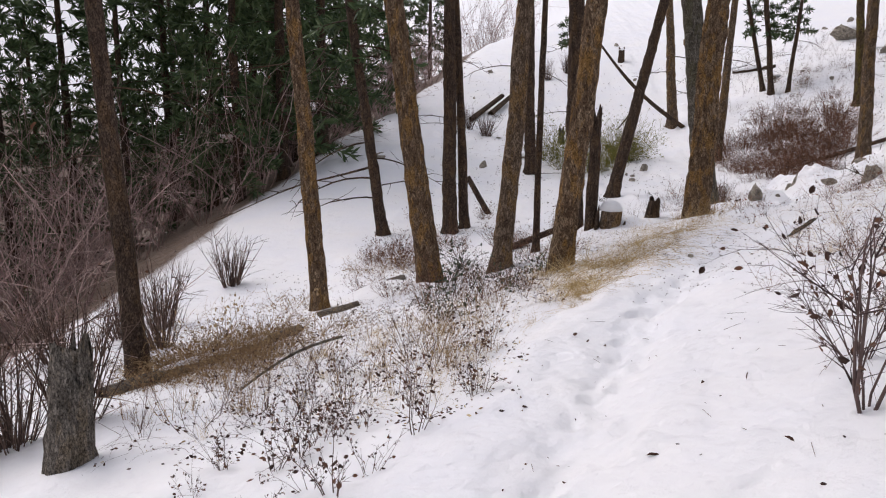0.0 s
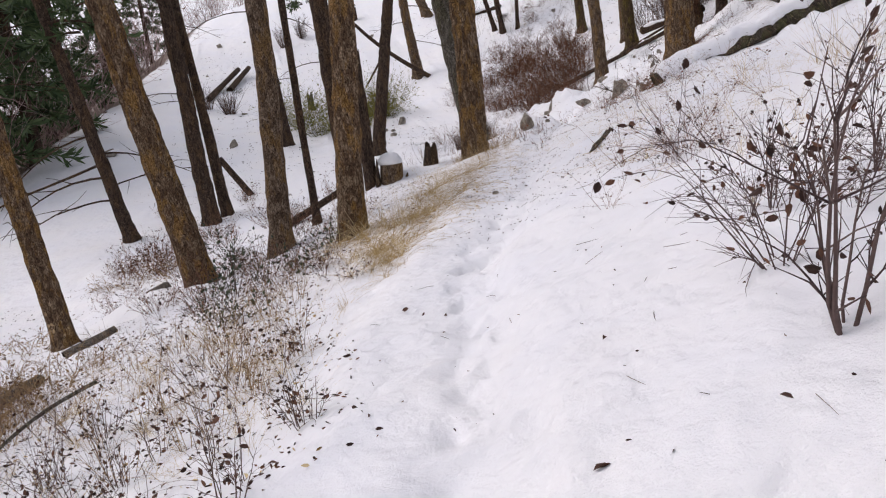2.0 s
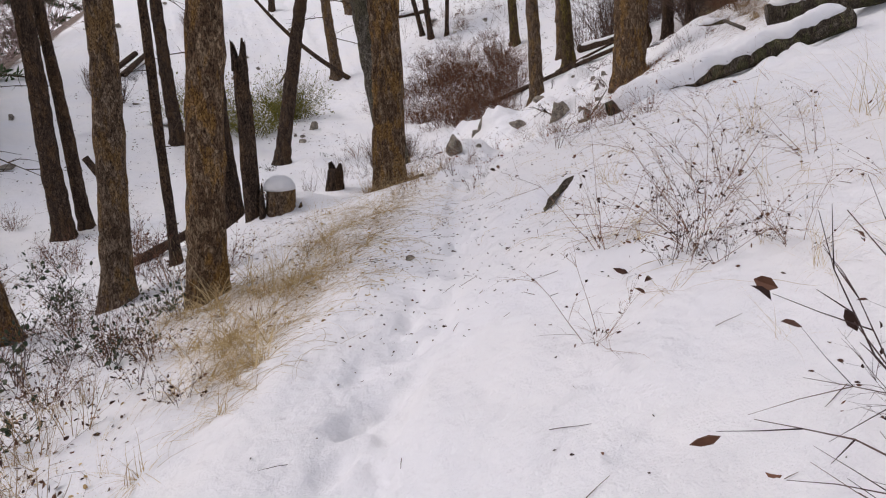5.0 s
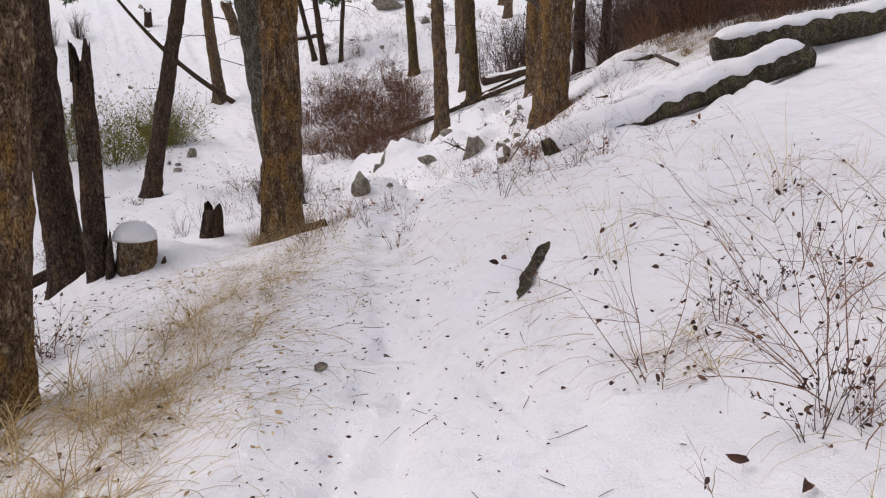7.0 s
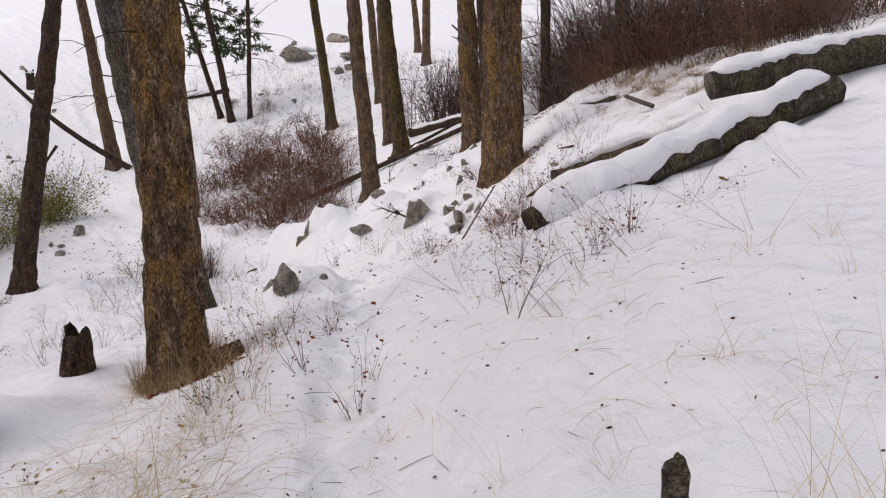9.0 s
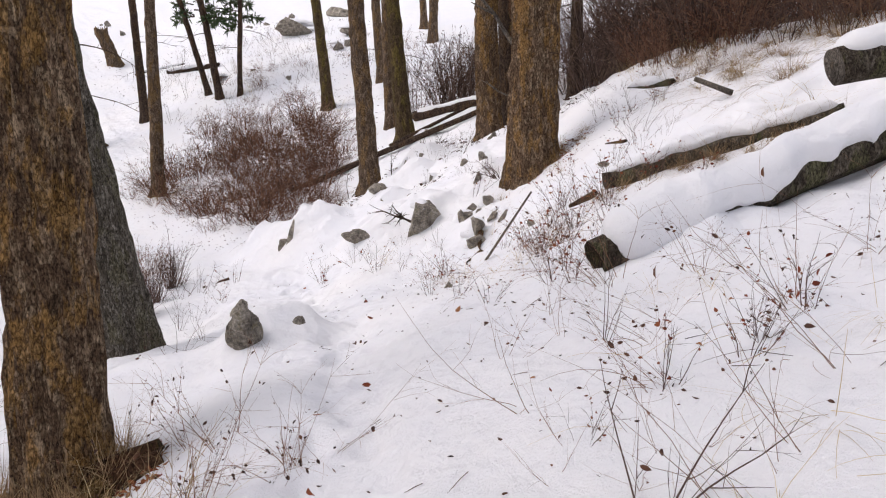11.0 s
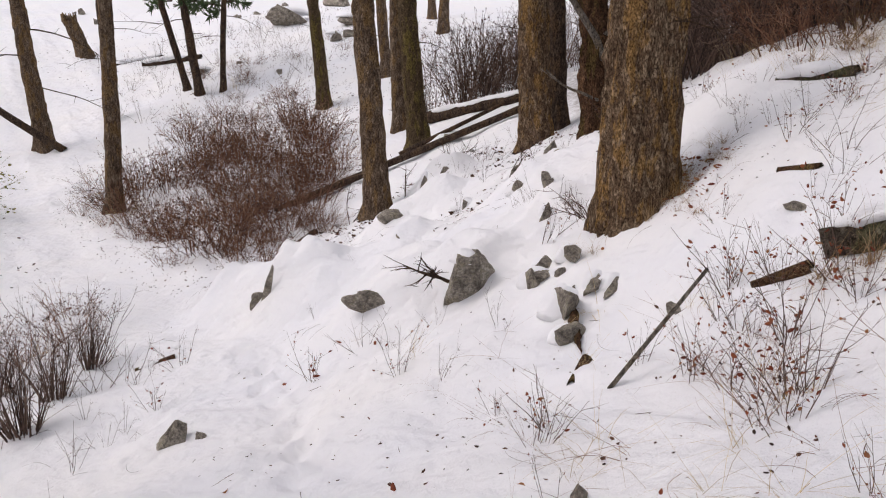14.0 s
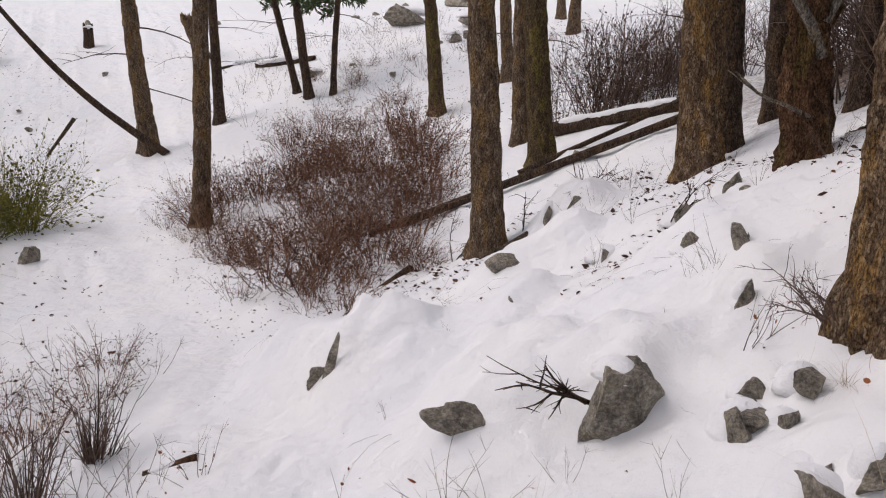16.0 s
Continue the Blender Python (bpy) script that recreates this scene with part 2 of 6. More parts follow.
def needle_sprays(places, ways, size, rng, wide):
    """Flat twigs of needles: three thin blades fanned from one point."""
    verts, faces = [], []
    for p, d in zip(places, ways):
        d = np.asarray(d) / (np.linalg.norm(d) + 1e-9)
        for k in (-1, 0, 1):
            s = np.cross(d, rng.normal(size=3))
            s /= np.linalg.norm(s) + 1e-9
            e = d + s * 0.45 * k + rng.normal(size=3) * 0.12
            l = size * rng.uniform(0.6, 1.2)
            o = len(verts)
            verts += [p, p + e * l * 0.55 + s * l * wide, p + e * l, p + e * l * 0.5 - s * l * wide]
            faces.append((o, o + 1, o + 2, o + 3))
    return np.array(verts), faces


def bent(start, way, length, n, wobble, droop, rng):
    """A wandering polyline."""
    pts, p, d = [np.array(start, float)], np.array(start, float), np.array(way, float) / np.linalg.norm(way)
    for _ in range(n):
        d = d + rng.normal(size=3) * wobble + np.array([0, 0, -droop])
        d /= np.linalg.norm(d)
        p = p + d * length / n
        pts.append(p)
    return np.array(pts)


# ---- the hillside ----
PLANE = (-2.274, 0.1691, 0.0668)
SWELLS = [
    (0.1, 0.32, 0.37, 0.27, 0.13, 0.05, 0.01),
    (0.01, 0.25, 0.38, 0.42, 0.27, 0.13, 0.05),
    (-0.14, -0.15, 0.01, 0.18, 0.24, 0.18, 0.07),
    (-0.23, -0.43, -0.27, -0.08, 0.33, 0.19, 0.03),
    (-0.21, -0.39, -0.51, -0.51, -0.02, -0.04, -0.05),
    (-0.03, -0.11, -0.51, -0.82, -0.45, -0.24, -0.1),
    (0.14, 0.12, -0.56, -0.97, -0.32, -0.13, -0.11),
    (0.14, 0.15, -0.53, -0.76, 0.05, 0.02, -0.1),
    (0.1, 0.23, -0.05, -0.16, 0.15, 0.04, -0.04),
    (0.14, 0.49, 0.44, 0.11, 0.04, 0.01, 0.02),
    (0.12, 0.43, 0.41, 0.1, 0.01, 0.05, 0.13),
]
HUMPS = [
    (0.07, -0.1, 0.04, 0.14, 0.1),
    (-0.03, -0.18, 0.18, 0.08, 0.02),
    (0.02, -0.05, -0.01, -0.01, -0.07),
    (-0.05, 0.04, 0.01, -0.0, -0.08),
    (-0.07, 0.23, 0.06, -0.27, 0.28),
    (-0.05, -0.06, -0.23, -0.37, 0.36),
    (-0.02, -0.04, -0.01, -0.18, -0.1),
    (-0.01, -0.03, -0.11, -0.2, -0.07),
]


# The foot of the hill: left of this line the slope falls away to the creek.
def brow(x, y):
    """Metres past the hill's brow, on the valley side."""
    edge = -6.9 + 0.0042 * np.maximum(y - 14.0, 0) ** 2
    return edge - x


def swell(x, y):
    """The hillside's height without its fine relief."""
    x, y = np.asarray(x, float), np.asarray(y, float)
    z = PLANE[0] + PLANE[1] * x + PLANE[2] * y
    for j, row in enumerate(SWELLS):
        for i, h in enumerate(row):
            z = z + h * np.exp(-((x + 9 - 6 * i) ** 2 + (y + 4 - 6 * j) ** 2) / 54.08)
    for j, row in enumerate(HUMPS):
        for i, h in enumerate(row):
            z = z + h * np.exp(-((x - 3 * i) ** 2 + (y - 3 - 3 * j) ** 2) / 11.52)
    z = z + 0.085 * (y - 45 + np.sqrt((y - 45) ** 2 + 60)) - 0.04
    past = brow(x, y)
    over = 0.5 * (past + np.sqrt(past * past + 1.5))
    return z - 9.0 * (1 - np.exp(-0.055 * np.maximum(over - 0.1, 0)))


TRAIL = np.array([(0.9, -6), (1.1, -2), (1.3, 1.5), (1.58, 4.1), (1.9, 5.44), (2.55, 7.6), (3.25, 8.75), (3.85, 9.8), (4.6, 11.5), (5.4, 12.8), (6.3, 14.5), (7.3, 17.0), (7.9, 19.2), (7.98, 21.3), (7.98, 24.0), (7.75, 26.8), (7.27, 29.9), (6.76, 34.0), (6.4, 40.0)])


def trail_offset(x, y):
    """Signed distance from the trodden line: plus on the uphill side."""
    return (x - np.interp(y, TRAIL[:, 1], TRAIL[:, 0])) * 0.86


# Hollows in the snow round some trunks: x, y, radius, depth.
DIPS = [(4.48, 14.1, 0.8, 0.25), (8.6, 16.0, 1.1, 0.13), (2.35, 14.2, 0.5, 0.06)]


def plain(x, y):
    """Height of the snow without the cushions over stones and logs."""
    x, y = np.asarray(x, float), np.asarray(y, float)
    off = trail_offset(x, y)
    near = np.exp(-((off / 0.55) ** 2)) * np.clip((26 - y) / 5, 0, 1)
    z = swell(x, y)
    z = z + 0.07 * vnoise(x * 0.45, y * 0.45, 3.1) + (0.032 - 0.012 * near) * vnoise(x * 1.5, y * 1.5, 7.7) + 0.016 * vnoise(x * 3.7, y * 3.7, 1.3) + 0.008 * vnoise(x * 7.9, y * 7.9, 4.3)
    stony = np.exp(-(((x - 10.5) / 3.6) ** 2) - ((y - 18.5) / 5.5) ** 2)
    open_slope = np.clip((y - 22) / 6, 0, 1)
    pillow = 1 - 2 * np.abs(vnoise(x * 1.35 + 0.3 * vnoise(x * 3, y * 3), y * 1.35, 6.2))
    small = 1 - 2 * np.abs(vnoise(x * 3.4, y * 3.4, 2.9))
    z = z + (1 - near) * ((0.022 + 0.045 * stony + 0.05 * open_slope) * pillow + (0.011 + 0.026 * stony) * small)
    z = z - 0.075 * np.exp(-((off / (0.24 + 0.02 * np.clip(y - 16, 0, 20))) ** 2)) * np.clip((34 - y) / 10, 0, 1)
    z = z + 0.05 * np.exp(-(((off + 0.62) / 0.22) ** 2)) * np.clip((11.5 - y) / 2, 0, 1)
    z = z + 0.02 * near * vnoise(x * 7, y * 5, 9.4)
    for cx, cy, w, deep in DIPS:
        z = z - deep * np.exp(-(((x - cx) ** 2 + (y - cy) ** 2) / (w * w)) ** 1.3)
    far = np.maximum(-x - 34, 0)
    return z + 0.5 * (np.sqrt(far * far + 25) - 5) * (x < -34)


# Cushions of snow over and behind stones: x, y, radius, height.
CUSHIONS = [(3.6, 25.3, 0.5, 0.3), (4.9, 22.2, 0.45, 0.3), (5.3, 15.6, 0.35, 0.12), (9.5, 16.3, 0.3, 0.12), (9.75, 18.6, 0.35, 0.16), (9.2, 19.2, 0.4, 0.14), (8.2, 20.75, 0.3, 0.22), (10.9, 18.9, 0.35, 0.2), (11.6, 17.3, 0.4, 0.2), (3.0, 14.1, 0.45, 0.35), (-0.9, 13.0, 0.4, 0.25), (-0.2, 12.0, 0.35, 0.2), (8.72, 18.5, 0.3, 0.2), (8.8, 20.28, 0.42, 0.55), (8.4, 21.4, 0.3, 0.28), (10.3, 20.98, 0.36, 0.3), (10.75, 20.75, 0.2, 0.17), (9.8, 20.0, 0.22, 0.14), (11.7, 21.7, 0.28, 0.2), (6.2, 15.5, 0.3, 0.19), (6.34, 15.18, 0.22, 0.13), (9.3, 18.15, 0.28, 0.2), (6.95, 18.25, 0.25, 0.14), (9.3, 16.9, 0.25, 0.1), (7.75, 19.6, 0.3, 0.12), (7.3, 20.25, 0.25, 0.1), (5.2, 16.9, 0.4, 0.15), (11.4, 22.0, 0.2, 0.2), (4.98, 9.74, 0.2, 0.08), (4.6, 9.97, 0.2, 0.06), (8.72, 20.95, 0.45, 0.35), (9.35, 18.35, 0.35, 0.2), (10.95, 20.4, 0.35, 0.14), (8.95, 18.85, 0.45, 0.14), (9.6, 19.2, 0.3, 0.12)]
# Snow drifted against the logs: from, to, height, half width.
DRIFTS = [((7.8, 13.22), (8.2, 13.05), 0.2, 0.22), ((9.2, 12.5), (9.5, 12.4), 0.12, 0.18), ((10.2, 14.6), (12.6, 13.75), 0.14, 0.25), ((11.4, 12.75), (14.0, 11.7), 0.2, 0.35)]

# Snow lying over the backs of the half-buried stones.
for sx, sy, w in ((9.16, 16.6, 0.16), (9.98, 17.9, 0.2), (10.17, 17.95, 0.2), (11.55, 21.55, 0.42), (10.5, 18.95, 0.26), (11.35, 19.3, 0.24), (9.87, 15.65, 0.22), (5.84, 15.12, 0.34), (9.75, 19.78, 0.28), (10.72, 20.55, 0.3), (8.08, 21.15, 0.24), (10.42, 18.35, 0.2), (13.15, 23.85, 0.36)):
    CUSHIONS.append((sx + 0.28 * w + 0.04, sy + 0.42 * w + 0.06, 0.62 * w + 0.06, 0.75 * w))


def ground(x, y):
    """Height of the snow."""
    x, y = np.asarray(x, float), np.asarray(y, float)
    z = plain(x, y)
    for cx, cy, r, h in CUSHIONS:
        far = ((x - cx) ** 2 + (y - cy) ** 2) * (1 + 0.25 * vnoise(x * 2.3, y * 2.3, cx)) / (1.5 * r * r)
        z = z + 0.72 * h * (1 + 0.22 * vnoise(x * 5.5, y * 5.5, cx + 3)) * np.exp(-(far**1.2))
    for a, b, h, w in DRIFTS:
        a, d = np.array(a), np.subtract(b, a)
        u = np.clip(((x - a[0]) * d[0] + (y - a[1]) * d[1]) / (d @ d), 0, 1)
        far = (x - a[0] - u * d[0]) ** 2 + (y - a[1] - u * d[1]) ** 2
        z = z + h * (1 + 0.35 * vnoise(u * 7, h * 50)) * np.exp(-far / (w * w))
    return z


def at(x, y, sink=0.0):
    return float(plain(x, y)) - sink


def graded(lo, hi, a, b, fine, grow):
    inner = np.arange(a, b + fine / 2, fine)
    up, down, s = [b], [a], fine
    while up[-1] < hi:
        s *= grow
        up.append(up[-1] + s)
    s = fine
    while down[-1] > lo:
        s *= grow
        down.append(down[-1] - s)
    return np.concatenate([down[:0:-1], inner, up[1:]])


def build_ground():
    xs, ys = graded(-320, 320, -1.0, 10.6, 0.055, 1.05), graded(-120, 600, 2.6, 20.0, 0.055, 1.05)
    gx, gy = np.meshgrid(xs, ys)
    gz = ground(gx, gy)
    rng = np.random.default_rng(4)
    # Boot prints along the trail, worn soft by new snow.
    step, side = 0.0, 1
    y = 1.5
    while y < 19.5:
        x = float(np.interp(y, TRAIL[:, 1], TRAIL[:, 0])) + side * 0.11 + rng.normal() * 0.05
        depth = rng.uniform(0.03, 0.06)
        a = 0.45 + rng.normal() * 0.15
        dx, dy = gx - x, gy - y
        u, v = dx * math.cos(a) - dy * math.sin(a), dx * math.sin(a) + dy * math.cos(a)
        gz = gz - depth * np.exp(-((u / 0.065) ** 2 + (v / 0.13) ** 2) ** 2)
        gz = gz + depth * 0.12 * np.exp(-((np.hypot(u / 0.1, v / 0.18) - 1.2) / 0.3) ** 2)
        y, side = y + rng.uniform(0.12, 0.26), -side
    for x, y, r, depth in ((2.69, 7.74, 0.1, 0.085), (2.53, 7.62, 0.1, 0.07), (2.93, 8.25, 0.12, 0.03), (3.37, 8.84, 0.12, 0.05), (3.62, 9.3, 0.1, 0.04), (3.77, 9.73, 0.12, 0.05), (2.2, 6.4, 0.12, 0.04), (2.1, 5.2, 0.11, 0.03), (5.05, 12.1, 0.14, 0.045), (5.7, 13.2, 0.13, 0.035)):
        gz = gz - depth * np.exp(-(((gx - x) / r) ** 2 + ((gy - y) / r) ** 2) ** 2)
    # Crusted dapples where feet and falling snow have pocked the surface.
    pock = np.clip(vnoise(gx * 6.1, gy * 6.1, 8.8) - 0.35, 0, 1) * np.clip(0.6 + vnoise(gx * 0.8, gy * 0.8, 2.2), 0, 1)
    gz = gz - 0.045 * pock * (gy < 40)
    nx, ny = len(xs), len(ys)
    verts = np.stack([gx.ravel(), gy.ravel(), gz.ravel()], 1)
    idx = np.arange(nx * ny).reshape(ny, nx)
    faces = np.stack([idx[:-1, :-1], idx[:-1, 1:], idx[1:, 1:], idx[1:, :-1]], -1).reshape(-1, 4).tolist()
    me = mesh_of("ground", verts, faces, SNOW)
    bare = np.clip((brow(gx, gy) + 0.4 + 0.5 * vnoise(gx * 0.8, gy * 0.8)) / 1.5, 0, 1)
    # Litter shows through under the thickets and the matted bracken.
    for cx, cy, rx, ry, k in ((10.8, 26.5, 2.4, 3.6, 0.45), (17.0, 19.5, 3.9, 5.6, 0.8), (15.5, 14.0, 2.4, 2.6, 0.6), (12.6, 15.2, 1.0, 1.6, 0.36), (-1.9, 9.3, 1.6, 1.3, 0.45)):
        bare = np.maximum(bare, k * np.exp(-(((gx - cx) / rx) ** 2 + ((gy - cy) / ry) ** 2)))
    bare = bare * np.clip((95 - gy) / 30, 0.25, 1)
    lay = me.attributes.new("bare", "FLOAT", "POINT")
    lay.data.foreach_set("value", bare.ravel().astype(np.float32))
    tagged(new("ground", me), "snow-covered hillside with a trodden footpath across it", "ground", kind="structure")


build_ground()


# ---- trees ----
def trunk_mesh(seed, r, r_ref, h_ref, lean, height, mat, sides=36, rough=1.0, flare=0.55, broken=False, bend=0.0):
    """A tapered, furrowed trunk with a root flare."""
    fine = np.arange(-0.5, 5.0, 0.09 if r > 0.12 else 0.14)
    hs = np.concatenate([fine, np.arange(5.0, height, 0.7), [height]]) if height > 5.2 else np.append(fine[fine < height], height)
    th = np.linspace(0, 2 * np.pi, sides, endpoint=False)
    T, H = np.meshgrid(th, hs)
    slope = max((r - r_ref) / max(h_ref, 0.5), r / 18.0)
    slope = min(slope, r / (height * 0.95 if not broken else height * 1.6))
    R = np.maximum(r - slope * np.maximum(H, 0), 0.02)
    lobes = 1 + 0.25 * np.cos(T * 4 + seed) + 0.15 * np.cos(T * 3 + seed * 2.3)
    R = R + r * flare * np.exp(-np.maximum(H + 0.1, 0) / 0.22) * lobes
    cx, cy = np.cos(T), np.sin(T)
    s = seed * 13.7
    f = 3.2 / max(r, 0.08) ** 0.5
    ridge = np.abs(vnoise(cx * f + s, cy * f, H * 3.6)) + 0.5 * np.abs(vnoise(cx * f * 2.1, cy * f * 2.1 + s, H * 9.0))
    plates = vnoise(cx * f * 1.2, cy * f * 1.2 - s, np.floor(H * 9 + 2 * vnoise(cx * 2, cy * 2, s)) * 0.77)
    R = R + min(0.085 * r, 0.024) * rough * (2.2 * ridge - 1.0 + 0.7 * plates)
    R = R * (1 + 0.05 * vnoise(cx * 0.8 + s, cy * 0.8, H * 0.7))
    hh = np.maximum(H, 0)
    X = R * cx + lean[0] * hh + bend * np.sin(H * 0.55) + 0.02 * vnoise(H * 0.8 + s, 0.0)
    Y = R * cy + lean[1] * hh + 0.02 * vnoise(H * 0.8, s)
    Z = H.copy()
    if broken:
        Z[-1] += 0.16 * np.sin(th * 2 + seed) + 0.12 * hash01(np.round(th * 3), seed, 1.0)
        R[-1] *= 0.9
    verts = np.stack([X.ravel(), Y.ravel(), Z.ravel()], 1)
    n = len(hs)
    faces = []
    for i in range(n - 1):
        for k in range(sides):
            a, b = i * sides + k, i * sides + (k + 1) % sides
            faces.append((a, b, b + sides, a + sides))
    faces.append(tuple((n - 1) * sides + k for k in range(sides)))
    return mesh_of("trunk", verts, faces, mat)


def crown_mesh(name, seed, height, radius, boughs, sprays, spray=0.35):
    """A conifer's crown: drooping boughs set round the stem, each with many sprays of needles."""
    rng = np.random.default_rng(seed)
    wood, places, ways = [], [], []
    for i in range(boughs):
        f = (i + rng.uniform()) / boughs
        a = i * 2.4 + rng.normal() * 0.3
        reach = radius * (1 - f) ** 0.8 * rng.uniform(0.55, 1.1) + 0.15
        d = np.array([math.cos(a), math.sin(a), 0.12 + 0.3 * f])
        pts = bent((0, 0, f * height), d, reach, 5, 0.07, 0.09, rng)
        wood.append((pts, np.linspace(0.022 * (1 - f) + 0.008, 0.004, 6)))
        for _ in range(int(sprays * (0.4 + reach / radius))):
            u = rng.uniform(0.18, 1) ** 0.8 * 4.99
            k = int(u)
            p = pts[k] * (1 - u + k) + pts[k + 1] * (u - k)
            side = rng.normal(size=3) * 0.7 + np.array([0, 0, -0.25])
            places.append(p)
            ways.append(d * 0.7 + side)
    v, f = needle_sprays(places, ways, spray, rng, 0.11)
    wv, wf = tubes(wood, 4)
    me = mesh_of(name, np.concatenate([v, wv]), f + [tuple(i + len(v) for i in q) for q in wf], NEEDLE, False)
    me.materials.append(BARK_DARK)
    me.polygons.foreach_set("material_index", [0] * len(f) + [1] * len(wf))
    return me


CROWNS = [crown_mesh("crown", s, h, r, 20, 12, 0.3) for s, h, r in ((1, 6.5, 1.9), (2, 5.5, 1.6), (3, 7.5, 2.1))]


def branch_mesh(seed, length, r, droop, mat):
    rng = np.random.default_rng(seed)
    main = bent((0, 0, 0), (1, 0, 0.05), length, 7, 0.07, droop, rng)
    paths = [(main, np.linspace(r, r * 0.25, 8))]
    for i in range(2, 7):
        d = rng.normal(size=3) * 0.6 + np.array([0.8, 0, -0.1])
        paths.append((bent(main[i], d, length * rng.uniform(0.15, 0.4), 3, 0.12, droop, rng), np.linspace(r * 0.45, r * 0.12, 4)))
    v, f = tubes(paths, 4)
    return mesh_of("dead_branch", v, f, mat)


DEAD = [branch_mesh(11 + i, 1.0 + 0.35 * i, 0.014, 0.05 + 0.04 * (i % 3), BARK_DARK) for i in range(4)]


def pine(seed, x, y, r, r_ref, h_ref, lean, height, mat, label, dead=(), sides=36, rough=1.0, flare=0.55, crown=True, bend=0.0):
    """A standing tree: trunk, dead branches as (height, heading, size), and a crown far up."""
    t = thing("pine_tree", x, y, at(x, y), label, "tree", "standing trees")
    part("trunk", trunk_mesh(seed, r, r_ref, h_ref, lean, height, mat, sides, rough, flare, False, bend), t)
    for k, (h, heading, size) in enumerate(dead):
        b = part("dead_branch", DEAD[(seed + k) % 4], t, "thin bare dead branch", (lean[0] * h, lean[1] * h, h))
        b.rotation_euler, b.scale = (0, radians(-8 + 9 * (k % 3)), radians(heading)), (size,) * 3
    if crown:
        c = part("crown", CROWNS[seed % 3], t, "green needled crown", (lean[0] * (height - 4), lean[1] * (height - 4), height - 4.5))
        c.rotation_euler = (0, 0, seed * 1.3)
    return t


B, O, G, K, M = BARK_BROWN, BARK_OCHRE, BARK_GREY, BARK_DARK, BARK_MOSS
pine(1, -3.12, 9.05, 0.13, 0.085, 4.3, (-0.034, -0.019), 15, BARK_DARK, "slender dark conifer trunk among winter brush", ((2.6, 150, 1.0), (3.4, 30, 0.9)), 24)
pine(2, -1.72, 12.34, 0.14, 0.13, 4.8, (-0.063, -0.017), 16, O, "brown conifer with ochre furrowed bark in snow", ((3.3, 20, 0.7), (3.9, 170, 0.9)), 32)
pine(3, 0.05, 12.39, 0.19, 0.155, 4.4, (-0.129, -0.014), 17, O, "leaning conifer with ochre-streaked bark", ((3.7, 60, 0.5),), 40)
pine(4, -0.2, 19.2, 0.18, 0.15, 5.6, (-0.012, -0.001), 18, K, "dark brown conifer trunk on the lower slope", ((2.8, 170, 0.9), (4.2, 10, 0.8)))
pine(5, -1.84, 19.02, 0.14, 0.13, 4.8, (-0.136, -0.024), 9, K, "dark dead conifer with low drooping bare branches", ((0.9, 200, 1.6), (1.4, 160, 1.9), (1.7, 185, 2.1), (1.2, 20, 1.3), (1.9, 340, 1.5), (2.3, 170, 1.6)), 24)
pine(35, 0.16, 19.6, 0.125, 0.1, 5.2, (-0.055, 0.0), 15, K, "slim dark conifer twinned with a thicker trunk", ((2.6, 190, 0.7),), 24)
pine(6, 1.18, 12.41, 0.15, 0.125, 4.1, (0.068, 0.001), 16, B, "brown conifer trunk with scaly bark in snow", ((3.1, 200, 0.6),), 36)
pine(7, 1.75, 13.19, 0.058, 0.052, 4.1, (-0.001, 0.000), 9, K, "thin dark sapling trunk in snow", ((1.3, 0, 0.35), (2.1, 180, 0.4), (2.9, 20, 0.5)), 16)
pine(8, 1.95, 26.71, 0.19, 0.176, 2.6, (-0.033, 0.001), 17, K, "brown conifer trunk on the open slope", ((1.9, 200, 0.8),), 24)
pine(9, 2.0, 10.86, 0.155, 0.125, 3.6, (0.095, -0.008), 16, O, "conifer with orange-brown plated bark beside grass", ((2.9, 150, 0.5),), 40)
pine(10, 2.44, 14.2, 0.16, 0.14, 2.7, (-0.03, 0.001), 15, K, "dark conifer trunk behind the orange one", ((2.2, 200, 0.6),), 28)
pine(12, 4.30, 23.13, 0.18, 0.17, 4.1, (0.196, -0.025), 15, K, "strongly leaning dark conifer on the slope", ((2.2, 180, 0.5),), 28)
pine(13, 8.40, 35.29, 0.22, 0.205, 3.7, (-0.089, 0.007), 17, B, "brown conifer on the far snow slope", ((2.3, 190, 1.3), (3.0, 20, 1.6), (1.6, 10, 1.2)), 24)
pine(14, 4.57, 14.35, 0.215, 0.195, 2.3, (0.028, 0.004), 18, O, "stout brown conifer with flaking ochre bark beside the path", ((2.6, 220, 0.5), (2.9, 20, 0.6)), 64, 1.1, 0.3)
pine(15, 12.58, 36.57, 0.105, 0.1, 2.3, (-0.238, 0.070), 8, K, "thin leaning dark trunk by two others", ((1.9, 180, 0.8),), 16)
pine(16, 12.70, 35.77, 0.13, 0.12, 2.4, (-0.132, 0.041), 9, K, "thin dark conifer trunk on the slope", ((1.7, 30, 0.9), (2.1, 200, 1.0)), 16)
pine(17, 13.28, 35.45, 0.09, 0.085, 2.2, (0.045, -0.015), 9, K, "thin upright dark trunk on the slope", ((1.6, 150, 0.8), (2.2, 0, 0.9)), 16)
pine(18, 8.65, 28.55, 0.155, 0.148, 3.7, (0.030, -0.006), 16, B, "slim brown conifer rising from a russet thicket", ((2.8, 200, 0.5),), 28)
pine(19, 10.30, 36.22, 0.14, 0.135, 3.4, (-0.028, 0.005), 15, K, "slim dark conifer on the far slope", ((2.5, 20, 0.8),), 20)
